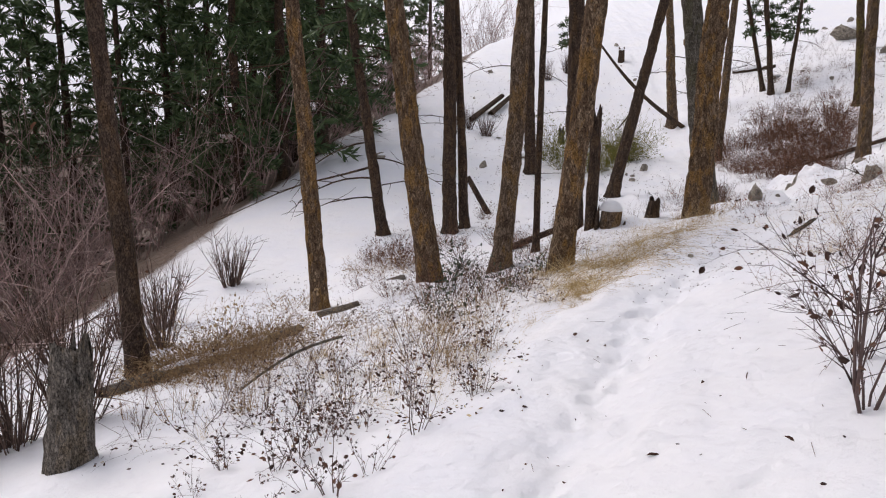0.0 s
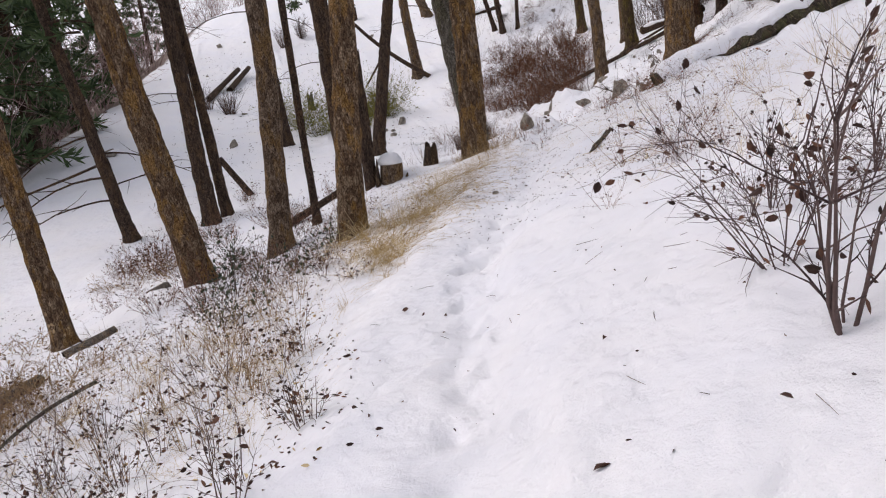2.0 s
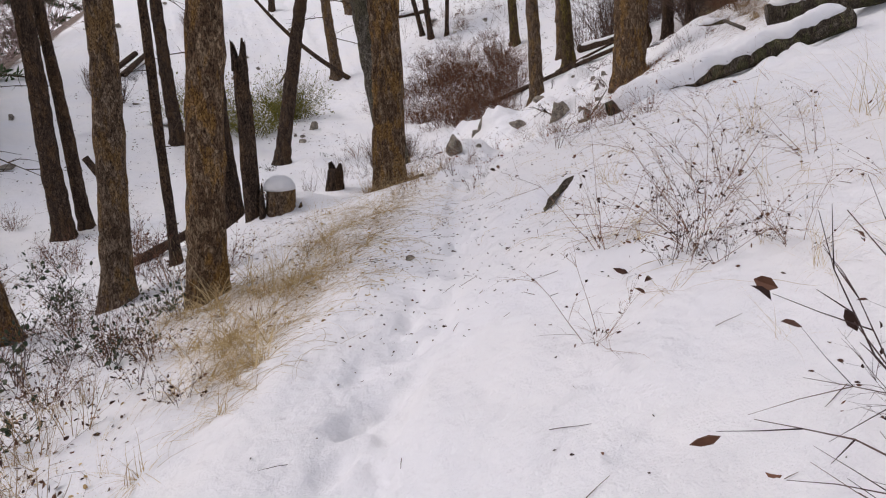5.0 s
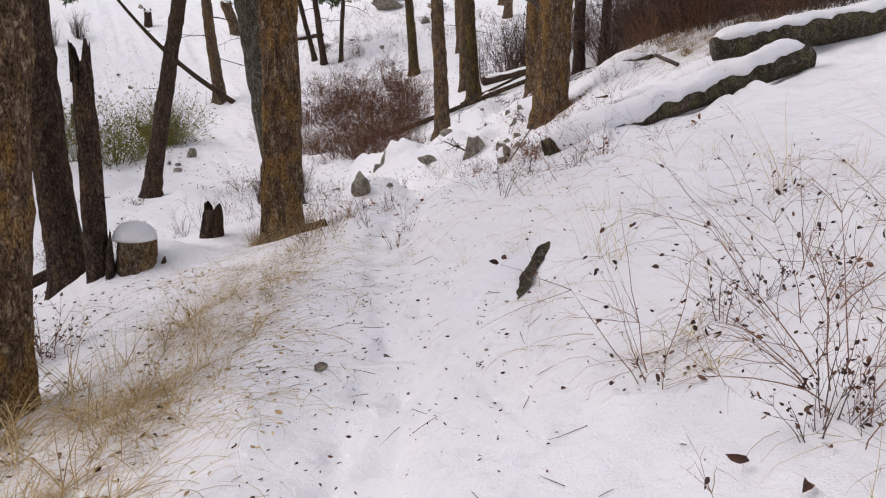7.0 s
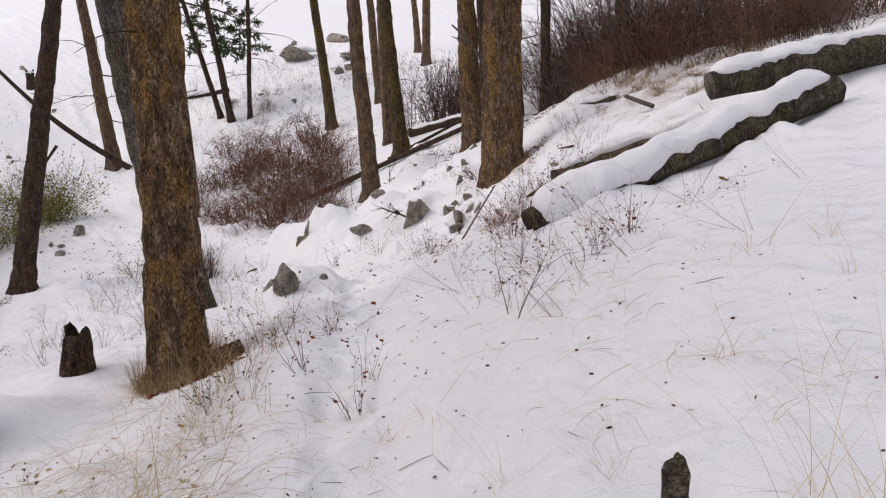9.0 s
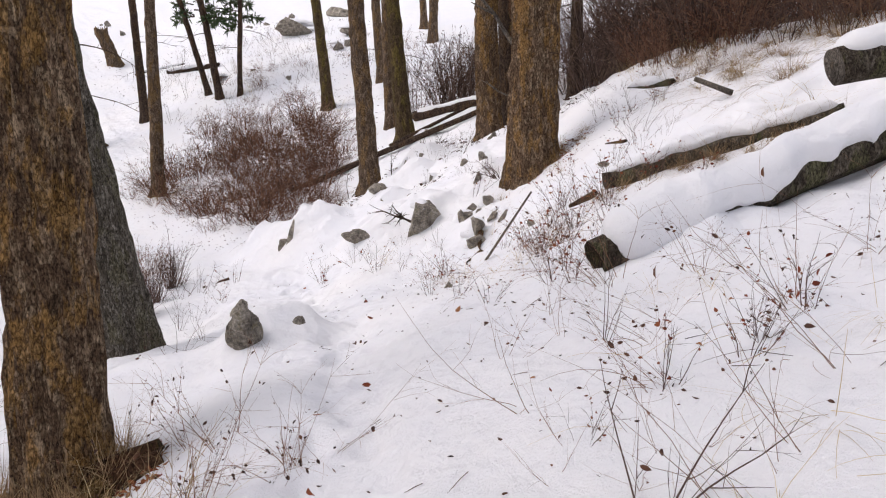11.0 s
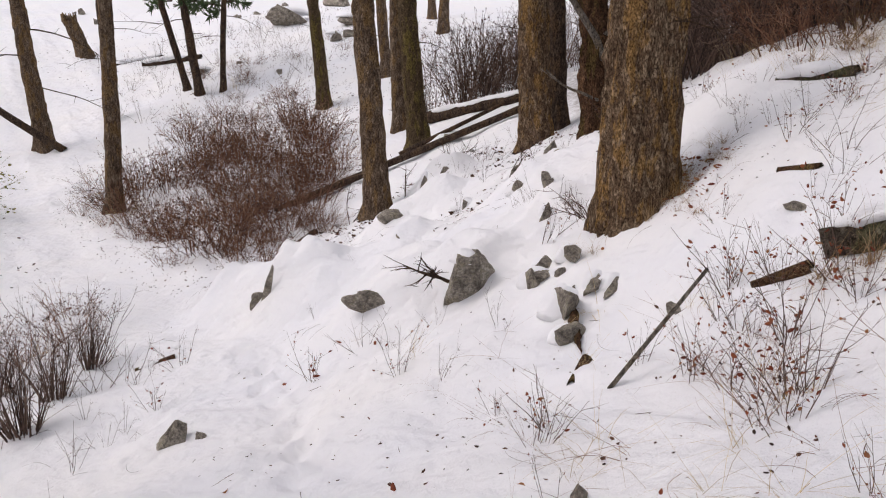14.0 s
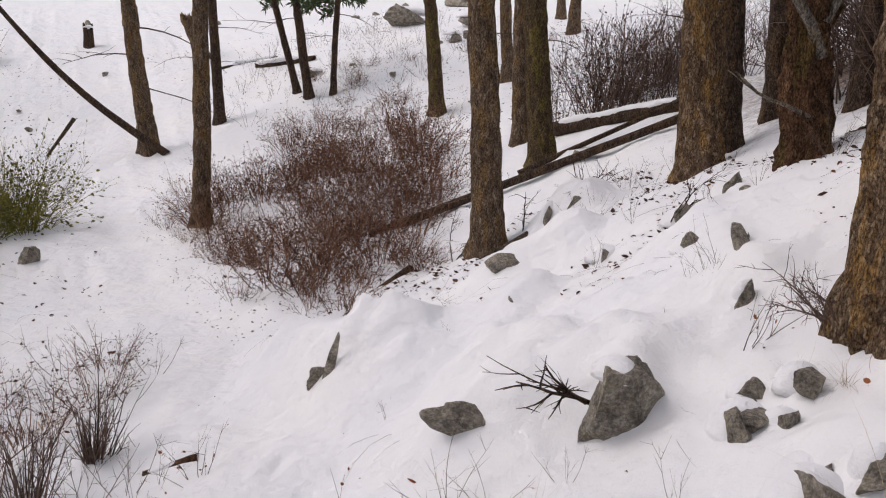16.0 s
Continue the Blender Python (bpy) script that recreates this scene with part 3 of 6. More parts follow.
pine(20, 14.29, 30.81, 0.165, 0.135, 2.3, (-0.082, 0.040), 16, M, "dark conifer with yellow-green lichen at its foot", ((1.9, 200, 0.7),), 28)
pine(21, 10.92, 22.39, 0.175, 0.145, 2.7, (-0.046, 0.027), 16, B, "brown conifer trunk standing over snowy stones", ((2.4, 20, 0.4),), 36)
pine(22, 13.15, 24.71, 0.19, 0.142, 2.4, (-0.065, 0.043), 17, M, "mossy brown conifer beside a fallen pole", ((1.8, 10, 0.7),), 36)
pine(23, 13.88, 26.58, 0.135, 0.11, 2.3, (-0.015, 0.010), 15, B, "slim conifer close behind a thicker one", ((1.9, 150, 0.6),), 24)
pine(24, 16.43, 31.29, 0.15, 0.145, 1.9, (-0.048, 0.029), 15, B, "slim conifer high on the snow slope", (), 20)
pine(25, 19.91, 33.50, 0.175, 0.17, 1.5, (0.025, -0.018), 15, B, "conifer trunk near the top of the slope", (), 20)
pine(26, 21.44, 36.37, 0.14, 0.135, 1.5, (-0.039, 0.027), 15, B, "distant slim conifer on the slope", (), 16)
pine(27, 12.50, 20.83, 0.215, 0.205, 1.7, (-0.03, 0.02), 18, O, "thick conifer with orange-brown furrowed bark", ((1.5, 190, 0.5),), 44, 1.2, 0.35)
pine(28, 13.19, 21.15, 0.15, 0.145, 1.6, (-0.03, 0.02), 17, K, "dark conifer close against a thicker trunk", (), 28)
pine(32, 14.1, 21.3, 0.14, 0.135, 1.6, (-0.02, 0.02), 17, K, "dark conifer in the upper thicket", (), 24)
pine(33, 13.75, 20.05, 0.11, 0.105, 1.6, (0.03, 0.01), 16, K, "slim dark conifer in the upper thicket", ((1.3, 200, 0.7),), 20)
pine(34, 15.6, 19.6, 0.15, 0.145, 1.6, (0.0, 0.02), 17, K, "dark conifer deep in the upper thicket", ((1.6, 200, 0.7),), 20)
pine(29, 10.2, 17.12, 0.295, 0.285, 1.5, (0.008, -0.010), 19, O, "very stout old conifer with thick ochre bark", ((1.35, 260, 0.55), (1.05, 230, 0.4)), 88, 1.1, 0.26)
pine(30, 5.52, 17.22, 0.245, 0.225, 3.0, (-0.145, 0.01), 18, G, "leaning grey-barked conifer below the path", ((2.6, 200, 0.4),), 56, 0.9, 0.3)


# ---- broken trees, stumps and logs ----
def snag(seed, x, y, r, height, lean, mat, label, name="tree_snag", rough=1.6, cap=0.0, flare=0.4, category="dead tree"):
    t = thing(name, x, y, at(x, y), label, category, "broken trunks")
    part("trunk", trunk_mesh(seed, r, r * 0.8, 2.0, lean, height, mat, 32, rough, flare, True), t)
    rng = np.random.default_rng(seed)
    for k in range(0 if cap else 7):
        a = k * 0.9 + rng.uniform(0, 0.5)
        p = np.array([math.cos(a) * r * 0.75 + lean[0] * height, math.sin(a) * r * 0.75 + lean[1] * height, height - 0.1])
        tall = min(0.34, 0.5 * height)
        v, f = tubes([(np.array([p, p + (0, 0, 0.4 * tall), p + (rng.normal() * 0.02, rng.normal() * 0.02, rng.uniform(0.5, 1.05) * tall)]), (r * 0.3, r * 0.22, 0.004))], 5)
        part("splinter", mesh_of("splinter", v, f, mat), t)
    if cap:
        snow_pad(x + lean[0] * height, y + lean[1] * height, at(x, y) + height + 0.05, r * 1.02, r * 1.02, cap + 0.06, seed, "rounded snow cap on a broken stump")
    return t


def snow_pad(x, y, z, rx, ry, h, seed, label):
    """A rounded cushion of snow."""
    n, m = 20, 7
    verts, faces = [], []
    for j in range(m):
        f = j / (m - 1)
        for k in range(n):
            a = 2 * np.pi * k / n
            w = (1 + 0.16 * float(vnoise(math.cos(a) * 1.3 + seed, math.sin(a) * 1.3, 0.3))) * math.cos(f * 1.5)
            verts.append((rx * w * math.cos(a), ry * w * math.sin(a), h * math.sin(f * 1.57) - 0.02))
    for j in range(m - 1):
        for k in range(n):
            a, b = j * n + k, j * n + (k + 1) % n
            faces.append((a, b, b + n, a + n))
    faces += [tuple(range(n))[::-1], tuple((m - 1) * n + k for k in range(n))]
    return single("snow_cap", mesh_of("snow_cap", verts, faces, SNOW), pose(x, y, z), label, "snow", "snow caps")


def log_mesh(a, b, r0, r1, mat, seed, sides=26, rough=1.0, bow=0.0, end_mat=None):
    a, b = np.array(a, float), np.array(b, float)
    length = np.linalg.norm(b - a)
    n = max(6, int(length / 0.09))
    u = np.linspace(0, 1, n)
    way = (b - a) / length
    side = np.cross(way, (0, 0, 1))
    side /= np.linalg.norm(side)
    up = np.cross(side, way)
    th = np.linspace(0, 2 * np.pi, sides, endpoint=False)
    T, U = np.meshgrid(th, u)
    R = r0 + (r1 - r0) * U
    s = seed * 5.1
    R = R * (1 + rough * (0.1 * vnoise(np.cos(T) * 2.2 + s, np.sin(T) * 2.2, U * length * 1.5) + 0.06 * np.abs(vnoise(np.cos(T) * 6, np.sin(T) * 6 + s, U * length * 4))))
    C = a + U[..., None] * (b - a) + bow * np.sin(U * np.pi)[..., None] * up
    V = C + R[..., None] * (np.cos(T)[..., None] * side + np.sin(T)[..., None] * up)
    verts = [tuple(v) for v in V.reshape(-1, 3).tolist()]
    faces = []
    for i in range(n - 1):
        for k in range(sides):
            p, q = i * sides + k, i * sides + (k + 1) % sides
            faces.append((p, p + sides, q + sides, q))
    # Hollowed, ragged ends.
    for end, centre in ((0, a + way * 0.05), (n - 1, b - way * 0.05)):
        verts.append(tuple(centre.tolist()))
        c = len(verts) - 1
        for k in range(sides):
            p, q = end * sides + k, end * sides + (k + 1) % sides
            faces.append((p, q, c) if end == 0 else (q, p, c))
    me = mesh_of("log", verts, faces, mat)
    me.materials.append(end_mat or ROT_DARK)
    me.polygons.foreach_set("material_index", [0] * ((n - 1) * sides) + [1] * (2 * sides))
    return me


def log_cap_mesh(a, b, r0, r1, thick, seed, start=0.0, stop=1.0, bow=0.0, front=((0, 1.25), (1, 1.25))):
    """Snow lying along a log's upper side, thinning to its edges."""
    a, b = np.array(a, float), np.array(b, float)
    length = np.linalg.norm(b - a)
    n, m = max(8, int(length * (stop - start) / 0.045)), 23
    u, ph = np.linspace(start, stop, n), np.linspace(-1, 1, m)
    way = (b - a) / length
    side = np.cross(way, (0, 0, 1))
    side /= np.linalg.norm(side)
    up = np.cross(side, way)
    P, U = np.meshgrid(ph, u)
    s = seed * 3.3
    reach = np.interp(U, [q[0] for q in front], [q[1] for q in front])
    half = np.where(P > 0, reach, 1.9) + 0.28 * vnoise(U * length * 2.1 + s, 0.4) + 0.24 * vnoise(U * length * 6 + s, 0.9) + 0.12 * vnoise(U * length * 17 + s, 0.9)
    ends = np.clip(np.minimum(U - start, stop - U) * length / 0.16, 0, 1) ** 0.5
    lump = thick * (1 + 0.4 * vnoise(U * length * 1.3 + s, 0.0) + 0.25 * vnoise(U * length * 4.1, P * 2 + s) + 0.15 * vnoise(U * length * 11, P * 5 + s))
    ang = P * half * (0.35 + 0.65 * ends)
    R = (r0 + (r1 - r0) * U) * 1.0 + lump * (np.cos(P * np.pi / 2) ** 0.7) * ends - 0.012 * (np.abs(P) > 0.99)
    C = a + U[..., None] * (b - a) + bow * np.sin(U * np.pi)[..., None] * up
    V = C + R[..., None] * (np.sin(ang)[..., None] * side + np.cos(ang)[..., None] * up)
    idx = np.arange(n * m).reshape(n, m)
    faces = np.stack([idx[:-1, :-1], idx[:-1, 1:], idx[1:, 1:], idx[1:, :-1]], -1).reshape(-1, 4).tolist()
    return mesh_of("snow_cap", V.reshape(-1, 3), faces, SNOW)


def fallen(name, a, b, r0, r1, label, seed, mat=None, cap=None, thick=0.07, bow=0.0, sides=26, rough=1.0, end=None, front=((0, 1.25), (1, 1.25))):
    """A fallen trunk or pole from a to b (x, y, height over the snow); cap: the stretch with snow on it."""
    p, q = (a[0], a[1], at(a[0], a[1]) + a[2]), (b[0], b[1], at(b[0], b[1]) + b[2])
    single(name, log_mesh(p, q, r0, r1, mat or BARK_LOG, seed, sides, rough, bow, end), pose(0, 0, 0), label, "log" if r0 > 0.06 else "pole", "fallen wood")
    if cap:
        single("snow_cap", log_cap_mesh(p, q, r0, r1, thick, seed, cap[0], cap[1], bow, front), pose(0, 0, 0), "thick rounded snow lying along a fallen log", "snow", "snow caps")


snag(41, 2.69, 13.69, 0.095, 1.9, (-0.002, 0.0), BARK_DARK, "thin broken-topped dark dead trunk")
rotten = thing("stump", 3.0, 13.6, at(3.0, 13.6), "short rotten dark stump capped with snow", "stump", "broken trunks")
part("trunk", trunk_mesh(42, 0.165, 0.16, 2.0, (0.1, 0.0), 0.32, BARK_BROWN, 40, 1.0, 0.3), rotten)
for k, (dx, dy, tall) in enumerate(((-0.24, -0.06, 0.42), (-0.3, 0.02, 0.3), (0.2, -0.1, 0.16))):
    v, f = tubes([(np.array([(dx, dy, -0.1), (dx + 0.01, dy, 0.5 * tall), (dx + 0.03, dy + 0.01, tall)]), (0.05, 0.035, 0.006))], 7)
    part("splinter", mesh_of("splinter", v, f, BARK_DARK), rotten)
snow_pad(3.0, 13.62, at(3.0, 13.6) + 0.34, 0.19, 0.18, 0.17, 42, "tall rounded snow cap on a broken stump")
snag(48, 3.93, 15.0, 0.1, 0.16, (0.1, 0.0), BARK_DARK, "low dark stub beside a stout trunk", "stump", 2.5, 0.0, 0.4, "stump")
snag(43, -1.87, 5.71, 0.15, 0.74, (0.06, 0.05), WOOD, "grey lichen-mottled broken stump in brush", "stump", 1.6, 0.0, 0.25, "stump")
shag = snag(44, 11.76, 19.06, 0.165, 3.4, (-0.03, 0.04), ROT, "shaggy torn dead trunk with a forked branch", "tree_snag", 4.0, 0.0, 0.25)
for k, (h, d, l, r) in enumerate(((0.75, (-0.55, 0.1, 0.85), 1.5, 0.045), (1.0, (0.35, -0.2, 0.9), 1.1, 0.035), (0.3, (-0.9, 0.2, 0.35), 0.8, 0.02))):
    rng = np.random.default_rng(50 + k)
    pts = bent((-0.02, -0.1, h), d, l, 6, 0.1, 0.0, rng)
    v, f = tubes([(pts, np.linspace(r, r * 0.35, 7)), (bent(pts[4], (d[0], d[1], 0.2), l * 0.4, 4, 0.15, 0.0, rng), np.linspace(r * 0.5, r * 0.15, 5))], 7)
    part("dead_branch", mesh_of("dead_branch", v, f, WOOD), shag, "bare grey-brown forked limb")
snag(45, 7.4, 45.4, 0.17, 0.6, (0, 0), BARK_DARK, "charred round stump on the far slope", "stump", 1.0, 0.05, 0.2, "stump")
snag(46, 10.9, 42.5, 0.26, 1.25, (-0.35, 0.1), BARK_BROWN, "leaning broken trunk on the far slope", "stump", 1.2, 0.0, 0.35, "stump")
snag(47, 3.4, 33.5, 0.12, 0.5, (0, 0), BARK_GREY, "small grey stump on the open slope", "stump", 1.2, 0.0, 0.3, "stump")

fallen("fallen_log", (7.44, 13.46, 0.07), (10.32, 12.3, 0.16), 0.11, 0.15, "mossy fallen log under thick snow, hollow sawn end", 1, cap=(0.03, 0.985), thick=0.12, rough=1.6, front=((0, 1.5), (0.04, 2.3), (0.2, 2.4), (0.26, 1.35), (0.34, 1.9), (0.42, 1.25), (1, 0.95)))
fallen("fallen_log", (10.0, 13.45, 0.5), (12.6, 11.8, 0.1), 0.14, 0.2, "thick snow-topped fallen log with a squared end", 2, cap=(0.01, 1.0), thick=0.1, front=((0, 0.75), (1, 0.7)), end=WOOD)
fallen("fallen_log", (9.45, 15.25, 0.05), (10.35, 13.5, 0.07), 0.085, 0.1, "rotting snow-covered log with dead grass below", 3, BARK_LOG, (0.02, 0.98), 0.11, rough=2.2, front=((0, 0.7), (0.3, 0.8), (1, 1.1)))
fallen("fallen_log", (11.56, 16.85, 0.0), (11.62, 16.22, 0.01), 0.045, 0.055, "short dark log with a snow ridge", 4, cap=(0.0, 0.85), thick=0.07)
fallen("fallen_pole", (10.5, 25.1, 0.02), (14.6, 23.0, 0.12), 0.062, 0.058, "long bare pole lying below the trees", 5, BARK_DARK, sides=14)
fallen("fallen_log", (14.2, 25.95, 0.14), (15.1, 23.75, 0.1), 0.12, 0.11, "dark log with a thin line of snow", 6, BARK_DARK, (0.05, 0.95), 0.04, sides=18)
fallen("fallen_pole", (12.6, 24.5, 0.05), (14.6, 23.2, 0.35), 0.045, 0.03, "thin broken pole leaning over a log", 7, BARK_DARK, sides=10)
fallen("fallen_log", (-3.0, 8.0, 0.03), (-1.5, 10.4, 0.03), 0.07, 0.06, "snow-dusted log in matted dead bracken", 8, WOOD, (0.25, 0.8), 0.015, sides=18, rough=1.8)
fallen("fallen_log", (-1.5, 11.35, 0.0), (-0.95, 11.65, 0.02), 0.065, 0.07, "grey weathered log end beside a trunk", 9, WOOD, sides=18, rough=1.6)
fallen("fallen_log", (-1.2, 13.2, 0.0), (-0.5, 13.5, 0.03), 0.1, 0.1, "short grey log under patchy snow", 10, WOOD, (0.1, 0.6), 0.03, sides=18, rough=1.6)
fallen("fallen_branch", (-1.1, 7.1, 0.03), (-0.4, 8.15, 0.2), 0.011, 0.016, "bent dead branch over the snow", 11, BARK_GREY, sides=10, bow=0.08)
fallen("fallen_pole", (1.1, 14.1, 0.02), (2.6, 14.5, 0.28), 0.06, 0.05, "dark pole propped between trunks", 12, BARK_DARK, sides=12)
fallen("leaning_pole", (0.72, 21.3, -0.05), (0.1, 21.5, 1.0), 0.085, 0.07, "short dark broken pole leaning on the slope", 13, BARK_DARK, sides=12)
fallen("fallen_pole", (-0.6, 35.6, 0.15), (0.75, 39.6, 0.35), 0.13, 0.11, "dark pole lying up the far slope", 14, BARK_DARK, sides=10)
fallen("fallen_pole", (0.25, 37.0, 0.1), (1.25, 39.9, 0.3), 0.13, 0.1, "second dark pole on the far slope", 15, BARK_DARK, sides=10)
fallen("leaning_pole", (8.75, 34.6, 0.0), (5.2, 36.0, 3.6), 0.105, 0.05, "long thin dead trunk leaning up the slope", 16, BARK_DARK, sides=12, bow=-0.25)
fallen("fallen_branch", (6.75, 35.4, 1.0), (6.1, 35.6, 0.1), 0.05, 0.03, "short stub of a limb under a leaning trunk", 17, BARK_DARK, sides=8)
fallen("leaning_stick", (8.36, 15.71, -0.02), (8.6, 15.34, 0.46), 0.0125, 0.009, "straight grey dead stick leaning in snow", 18, WOOD, sides=8, rough=0.6)
fallen("fallen_log", (11.25, 22.0, 0.03), (10.75, 21.9, 0.0), 0.06, 0.045, "dark broken log stub at a trunk's foot", 19, BARK_DARK, sides=14, rough=2)
fallen("fallen_log", (4.68, 14.1, 0.03), (5.0, 14.02, -0.01), 0.14, 0.1, "rotten root stub beside a stout trunk", 20, ROT, sides=24, rough=3)
fallen("fallen_log", (8.38, 15.98, -0.01), (8.66, 16.14, 0.01), 0.028, 0.036, "rotten wood chunk among stones", 21, ROT, sides=14, rough=1.3)
fallen("fallen_log", (10.28, 16.02, 0.01), (10.26, 15.72, 0.02), 0.022, 0.026, "small reddish rotten log in snow", 22, ROT, sides=12, rough=1.8)
fallen("fallen_log", (9.25, 15.5, -0.01), (9.3, 15.22, 0.02), 0.03, 0.035, "dark rotten wood around a snow hollow", 23, ROT, sides=12, rough=2.2)
fallen("fallen_pole", (9.75, 22.7, 0.0), (10.2, 22.95, 0.04), 0.04, 0.045, "dark pole end sticking from a thicket", 24, BARK_DARK, sides=10)
fallen("fallen_log", (7.02, 20.02, -0.02), (7.36, 19.95, -0.01), 0.045, 0.06, "short rotten stub poking from the snow", 25, ROT, (0.1, 0.6), 0.03, sides=14, rough=2)
fallen("fallen_branch", (11.0, 15.0, 0.05), (10.85, 15.35, 0.35), 0.03, 0.025, "short dead stub standing in snow", 26, WOOD, sides=10)
fallen("fallen_log", (12.2, 40.2, 0.0), (13.9, 39.2, 0.05), 0.12, 0.1, "dark fallen log on the upper slope", 27, BARK_DARK, (0.0, 0.75), 0.09, sides=12)
fallen("fallen_log", (11.2, 41.0, 0.0), (13.0, 40.6, 0.0), 0.08, 0.08, "half-buried log on the upper slope", 28, BARK_DARK, (0.2, 1.0), 0.08, sides=12)


# ---- stones ----
def stone_mesh(seed, size, chops=9, detail=3):
    rng = np.random.default_rng(seed)
    bm = bmesh.new()
    bmesh.ops.create_icosphere(bm, subdivisions=detail, radius=1.0)
    v = np.array([q.co[:] for q in bm.verts])
    for _ in range(chops):
        n = rng.normal(size=3)
        n /= np.linalg.norm(n)
        o = rng.uniform(0.3, 0.74)
        over = np.maximum(v @ n - o, 0)
        v = v - over[:, None] * n * 0.985
    r = 1.25 + 0.1 * vnoise(v[:, 0] * 2 + seed, v[:, 1] * 2, v[:, 2] * 2) + 0.07 * vnoise(v[:, 0] * 5, v[:, 1] * 5 + seed, v[:, 2] * 5) - 0.07 * np.abs(vnoise(v[:, 0] * 4 + seed, v[:, 1] * 4, v[:, 2] * 9)) + 0.03 * vnoise(v[:, 0] * 13, v[:, 1] * 13, v[:, 2] * 13 + seed)
    v = v * r[:, None] * np.array(size)
    for q, c in zip(bm.verts, v):
        q.co = c
    me = bpy.data.meshes.new("stone")
    bm.to_mesh(me)
    bm.free()
    me.materials.append(STONE)
    me.polygons.foreach_set("use_smooth", [True] * len(me.polygons))
    me.set_sharp_from_angle(angle=radians(26))
    return me


def stone(seed, x, y, w, d, h, label, rz=0.0, tilt=0.0, roll=0.0, sink=0.35, cap=None, detail=3):
    """A stone w wide, d deep and h high that shows above the snow; cap: (dx, dy, dz, rx, ry, height) of snow upon it."""
    z = at(x, y)
    single("stone", stone_mesh(seed, (w / 2, d / 2, h * (0.5 + sink / 2)), 15, 5 if detail == 4 else (4 if w > 0.15 else 3)), pose(x, y, z + h * (0.36 - sink / 2), tilt, roll, rz), label, "rock", "stones in the snow")
    if cap:
        dx, dy, dz, rx, ry, ch = cap
        snow_pad(x + dx, y + dy, z + dz, rx, ry, ch, seed, "smooth snow cushion on a stone")
    elif 0.15 < w < 0.7 and 14 < y < 23 and seed not in (6, 25, 28):
        # Snow blown over the stone's back, banked down to the slope.
        snow_pad(x + 0.26 * w, y + 0.36 * w, z - 0.12 * h, 0.62 * w, 0.55 * w, 0.95 * h, seed, "snow banked over the back of a stone")


stone(1, 9.05, 17.85, 0.56, 0.45, 0.56, "big grey angular boulder with a snow patch", 20, 10, -12, 0.25, (-0.04, -0.06, 0.31, 0.11, 0.12, 0.11), 4)
stone(2, 8.66, 18.4, 0.66, 0.3, 0.22, "flat dark grey slab half under snow", -30, -18, 22, 0.3)
stone(3, 8.36, 20.2, 0.34, 0.1, 0.3, "thin upright wedge of grey stone", -20, 0, 12, 0.3)
stone(50, 8.3, 20.16, 0.09, 0.06, 0.62, "thin blade of grey stone against a snow hump", -20, 0, 16, 0.3)
stone(4, 8.08, 21.15, 0.24, 0.2, 0.15, "small rounded grey stone", 10, 0, 0, 0.3)
stone(5, 8.38, 21.15, 0.24, 0.2, 0.18, "small dark stone under a snow hump", 40, 0, 0, 0.3)
stone(6, 6.82, 18.02, 0.21, 0.18, 0.27, "brown-topped rounded stone beside the path", 15, 0, 8, 0.25, None, 4)
stone(7, 6.95, 17.9, 0.09, 0.08, 0.1, "small grey pebble leaning on a larger stone", 50, 0, 0)
stone(8, 9.3, 17.25, 0.24, 0.18, 0.14, "broken stone grey with lichen", 30, 0, 0, 0.3, None)
stone(46, 9.24, 17.24, 0.2, 0.15, 0.16, "broken lichened stone beside a larger one", 80, 0, 12, 0.3, None)
stone(47, 9.38, 17.12, 0.16, 0.12, 0.12, "small split grey stone", 15, 0, 0, 0.3)
stone(48, 9.14, 16.78, 0.24, 0.2, 0.2, "cracked mossy grey block", 40, 8, 0, 0.25, None, 4)
stone(49, 9.2, 16.58, 0.18, 0.15, 0.22, "upright grey block among broken stones", 10, 0, 6, 0.25, None, 4)
stone(9, 9.0, 16.65, 0.3, 0.24, 0.22, "pale mossy rotten-looking stone", 70, 0, 10, 0.25, None, 4)
stone(10, 8.8, 16.42, 0.2, 0.16, 0.13, "small mossy stone beside rotten wood", 10, 0, 0)
stone(11, 9.22, 16.45, 0.2, 0.15, 0.17, "grey block beside a mossy stone", 35, 0, 0)
stone(12, 10.3, 20.8, 0.6, 0.4, 0.24, "long grey stone under a snow cushion", -10, 0, -8, 0.3)
stone(13, 10.72, 20.55, 0.3, 0.22, 0.16, "grey stone at the end of a longer one", 15, 0, 0, 0.3)
stone(14, 9.75, 19.78, 0.28, 0.22, 0.15, "low grey stone rising from snow", 0, 10, 0, 0.35)
stone(15, 9.98, 17.9, 0.18, 0.16, 0.24, "blocky grey stone near a thick trunk", 25, 0, 0, 0.25)
stone(16, 10.17, 17.95, 0.2, 0.14, 0.15, "yellow-lichened stone near a thick trunk", 60, 0, 0, 0.3)
stone(17, 11.55, 21.55, 0.42, 0.3, 0.2, "grey stone in the stony slope", 10, 0, 15, 0.3)
stone(18, 11.3, 21.75, 0.2, 0.16, 0.42, "upright narrow grey stone", 40, 10, 0, 0.25)
stone(19, 13.15, 23.85, 0.36, 0.28, 0.28, "pale grey block beside a fallen pole", 20, 0, 0, 0.3)
stone(20, 10.5, 18.95, 0.26, 0.2, 0.16, "grey stone in a broken row", -20, 0, 0, 0.3)
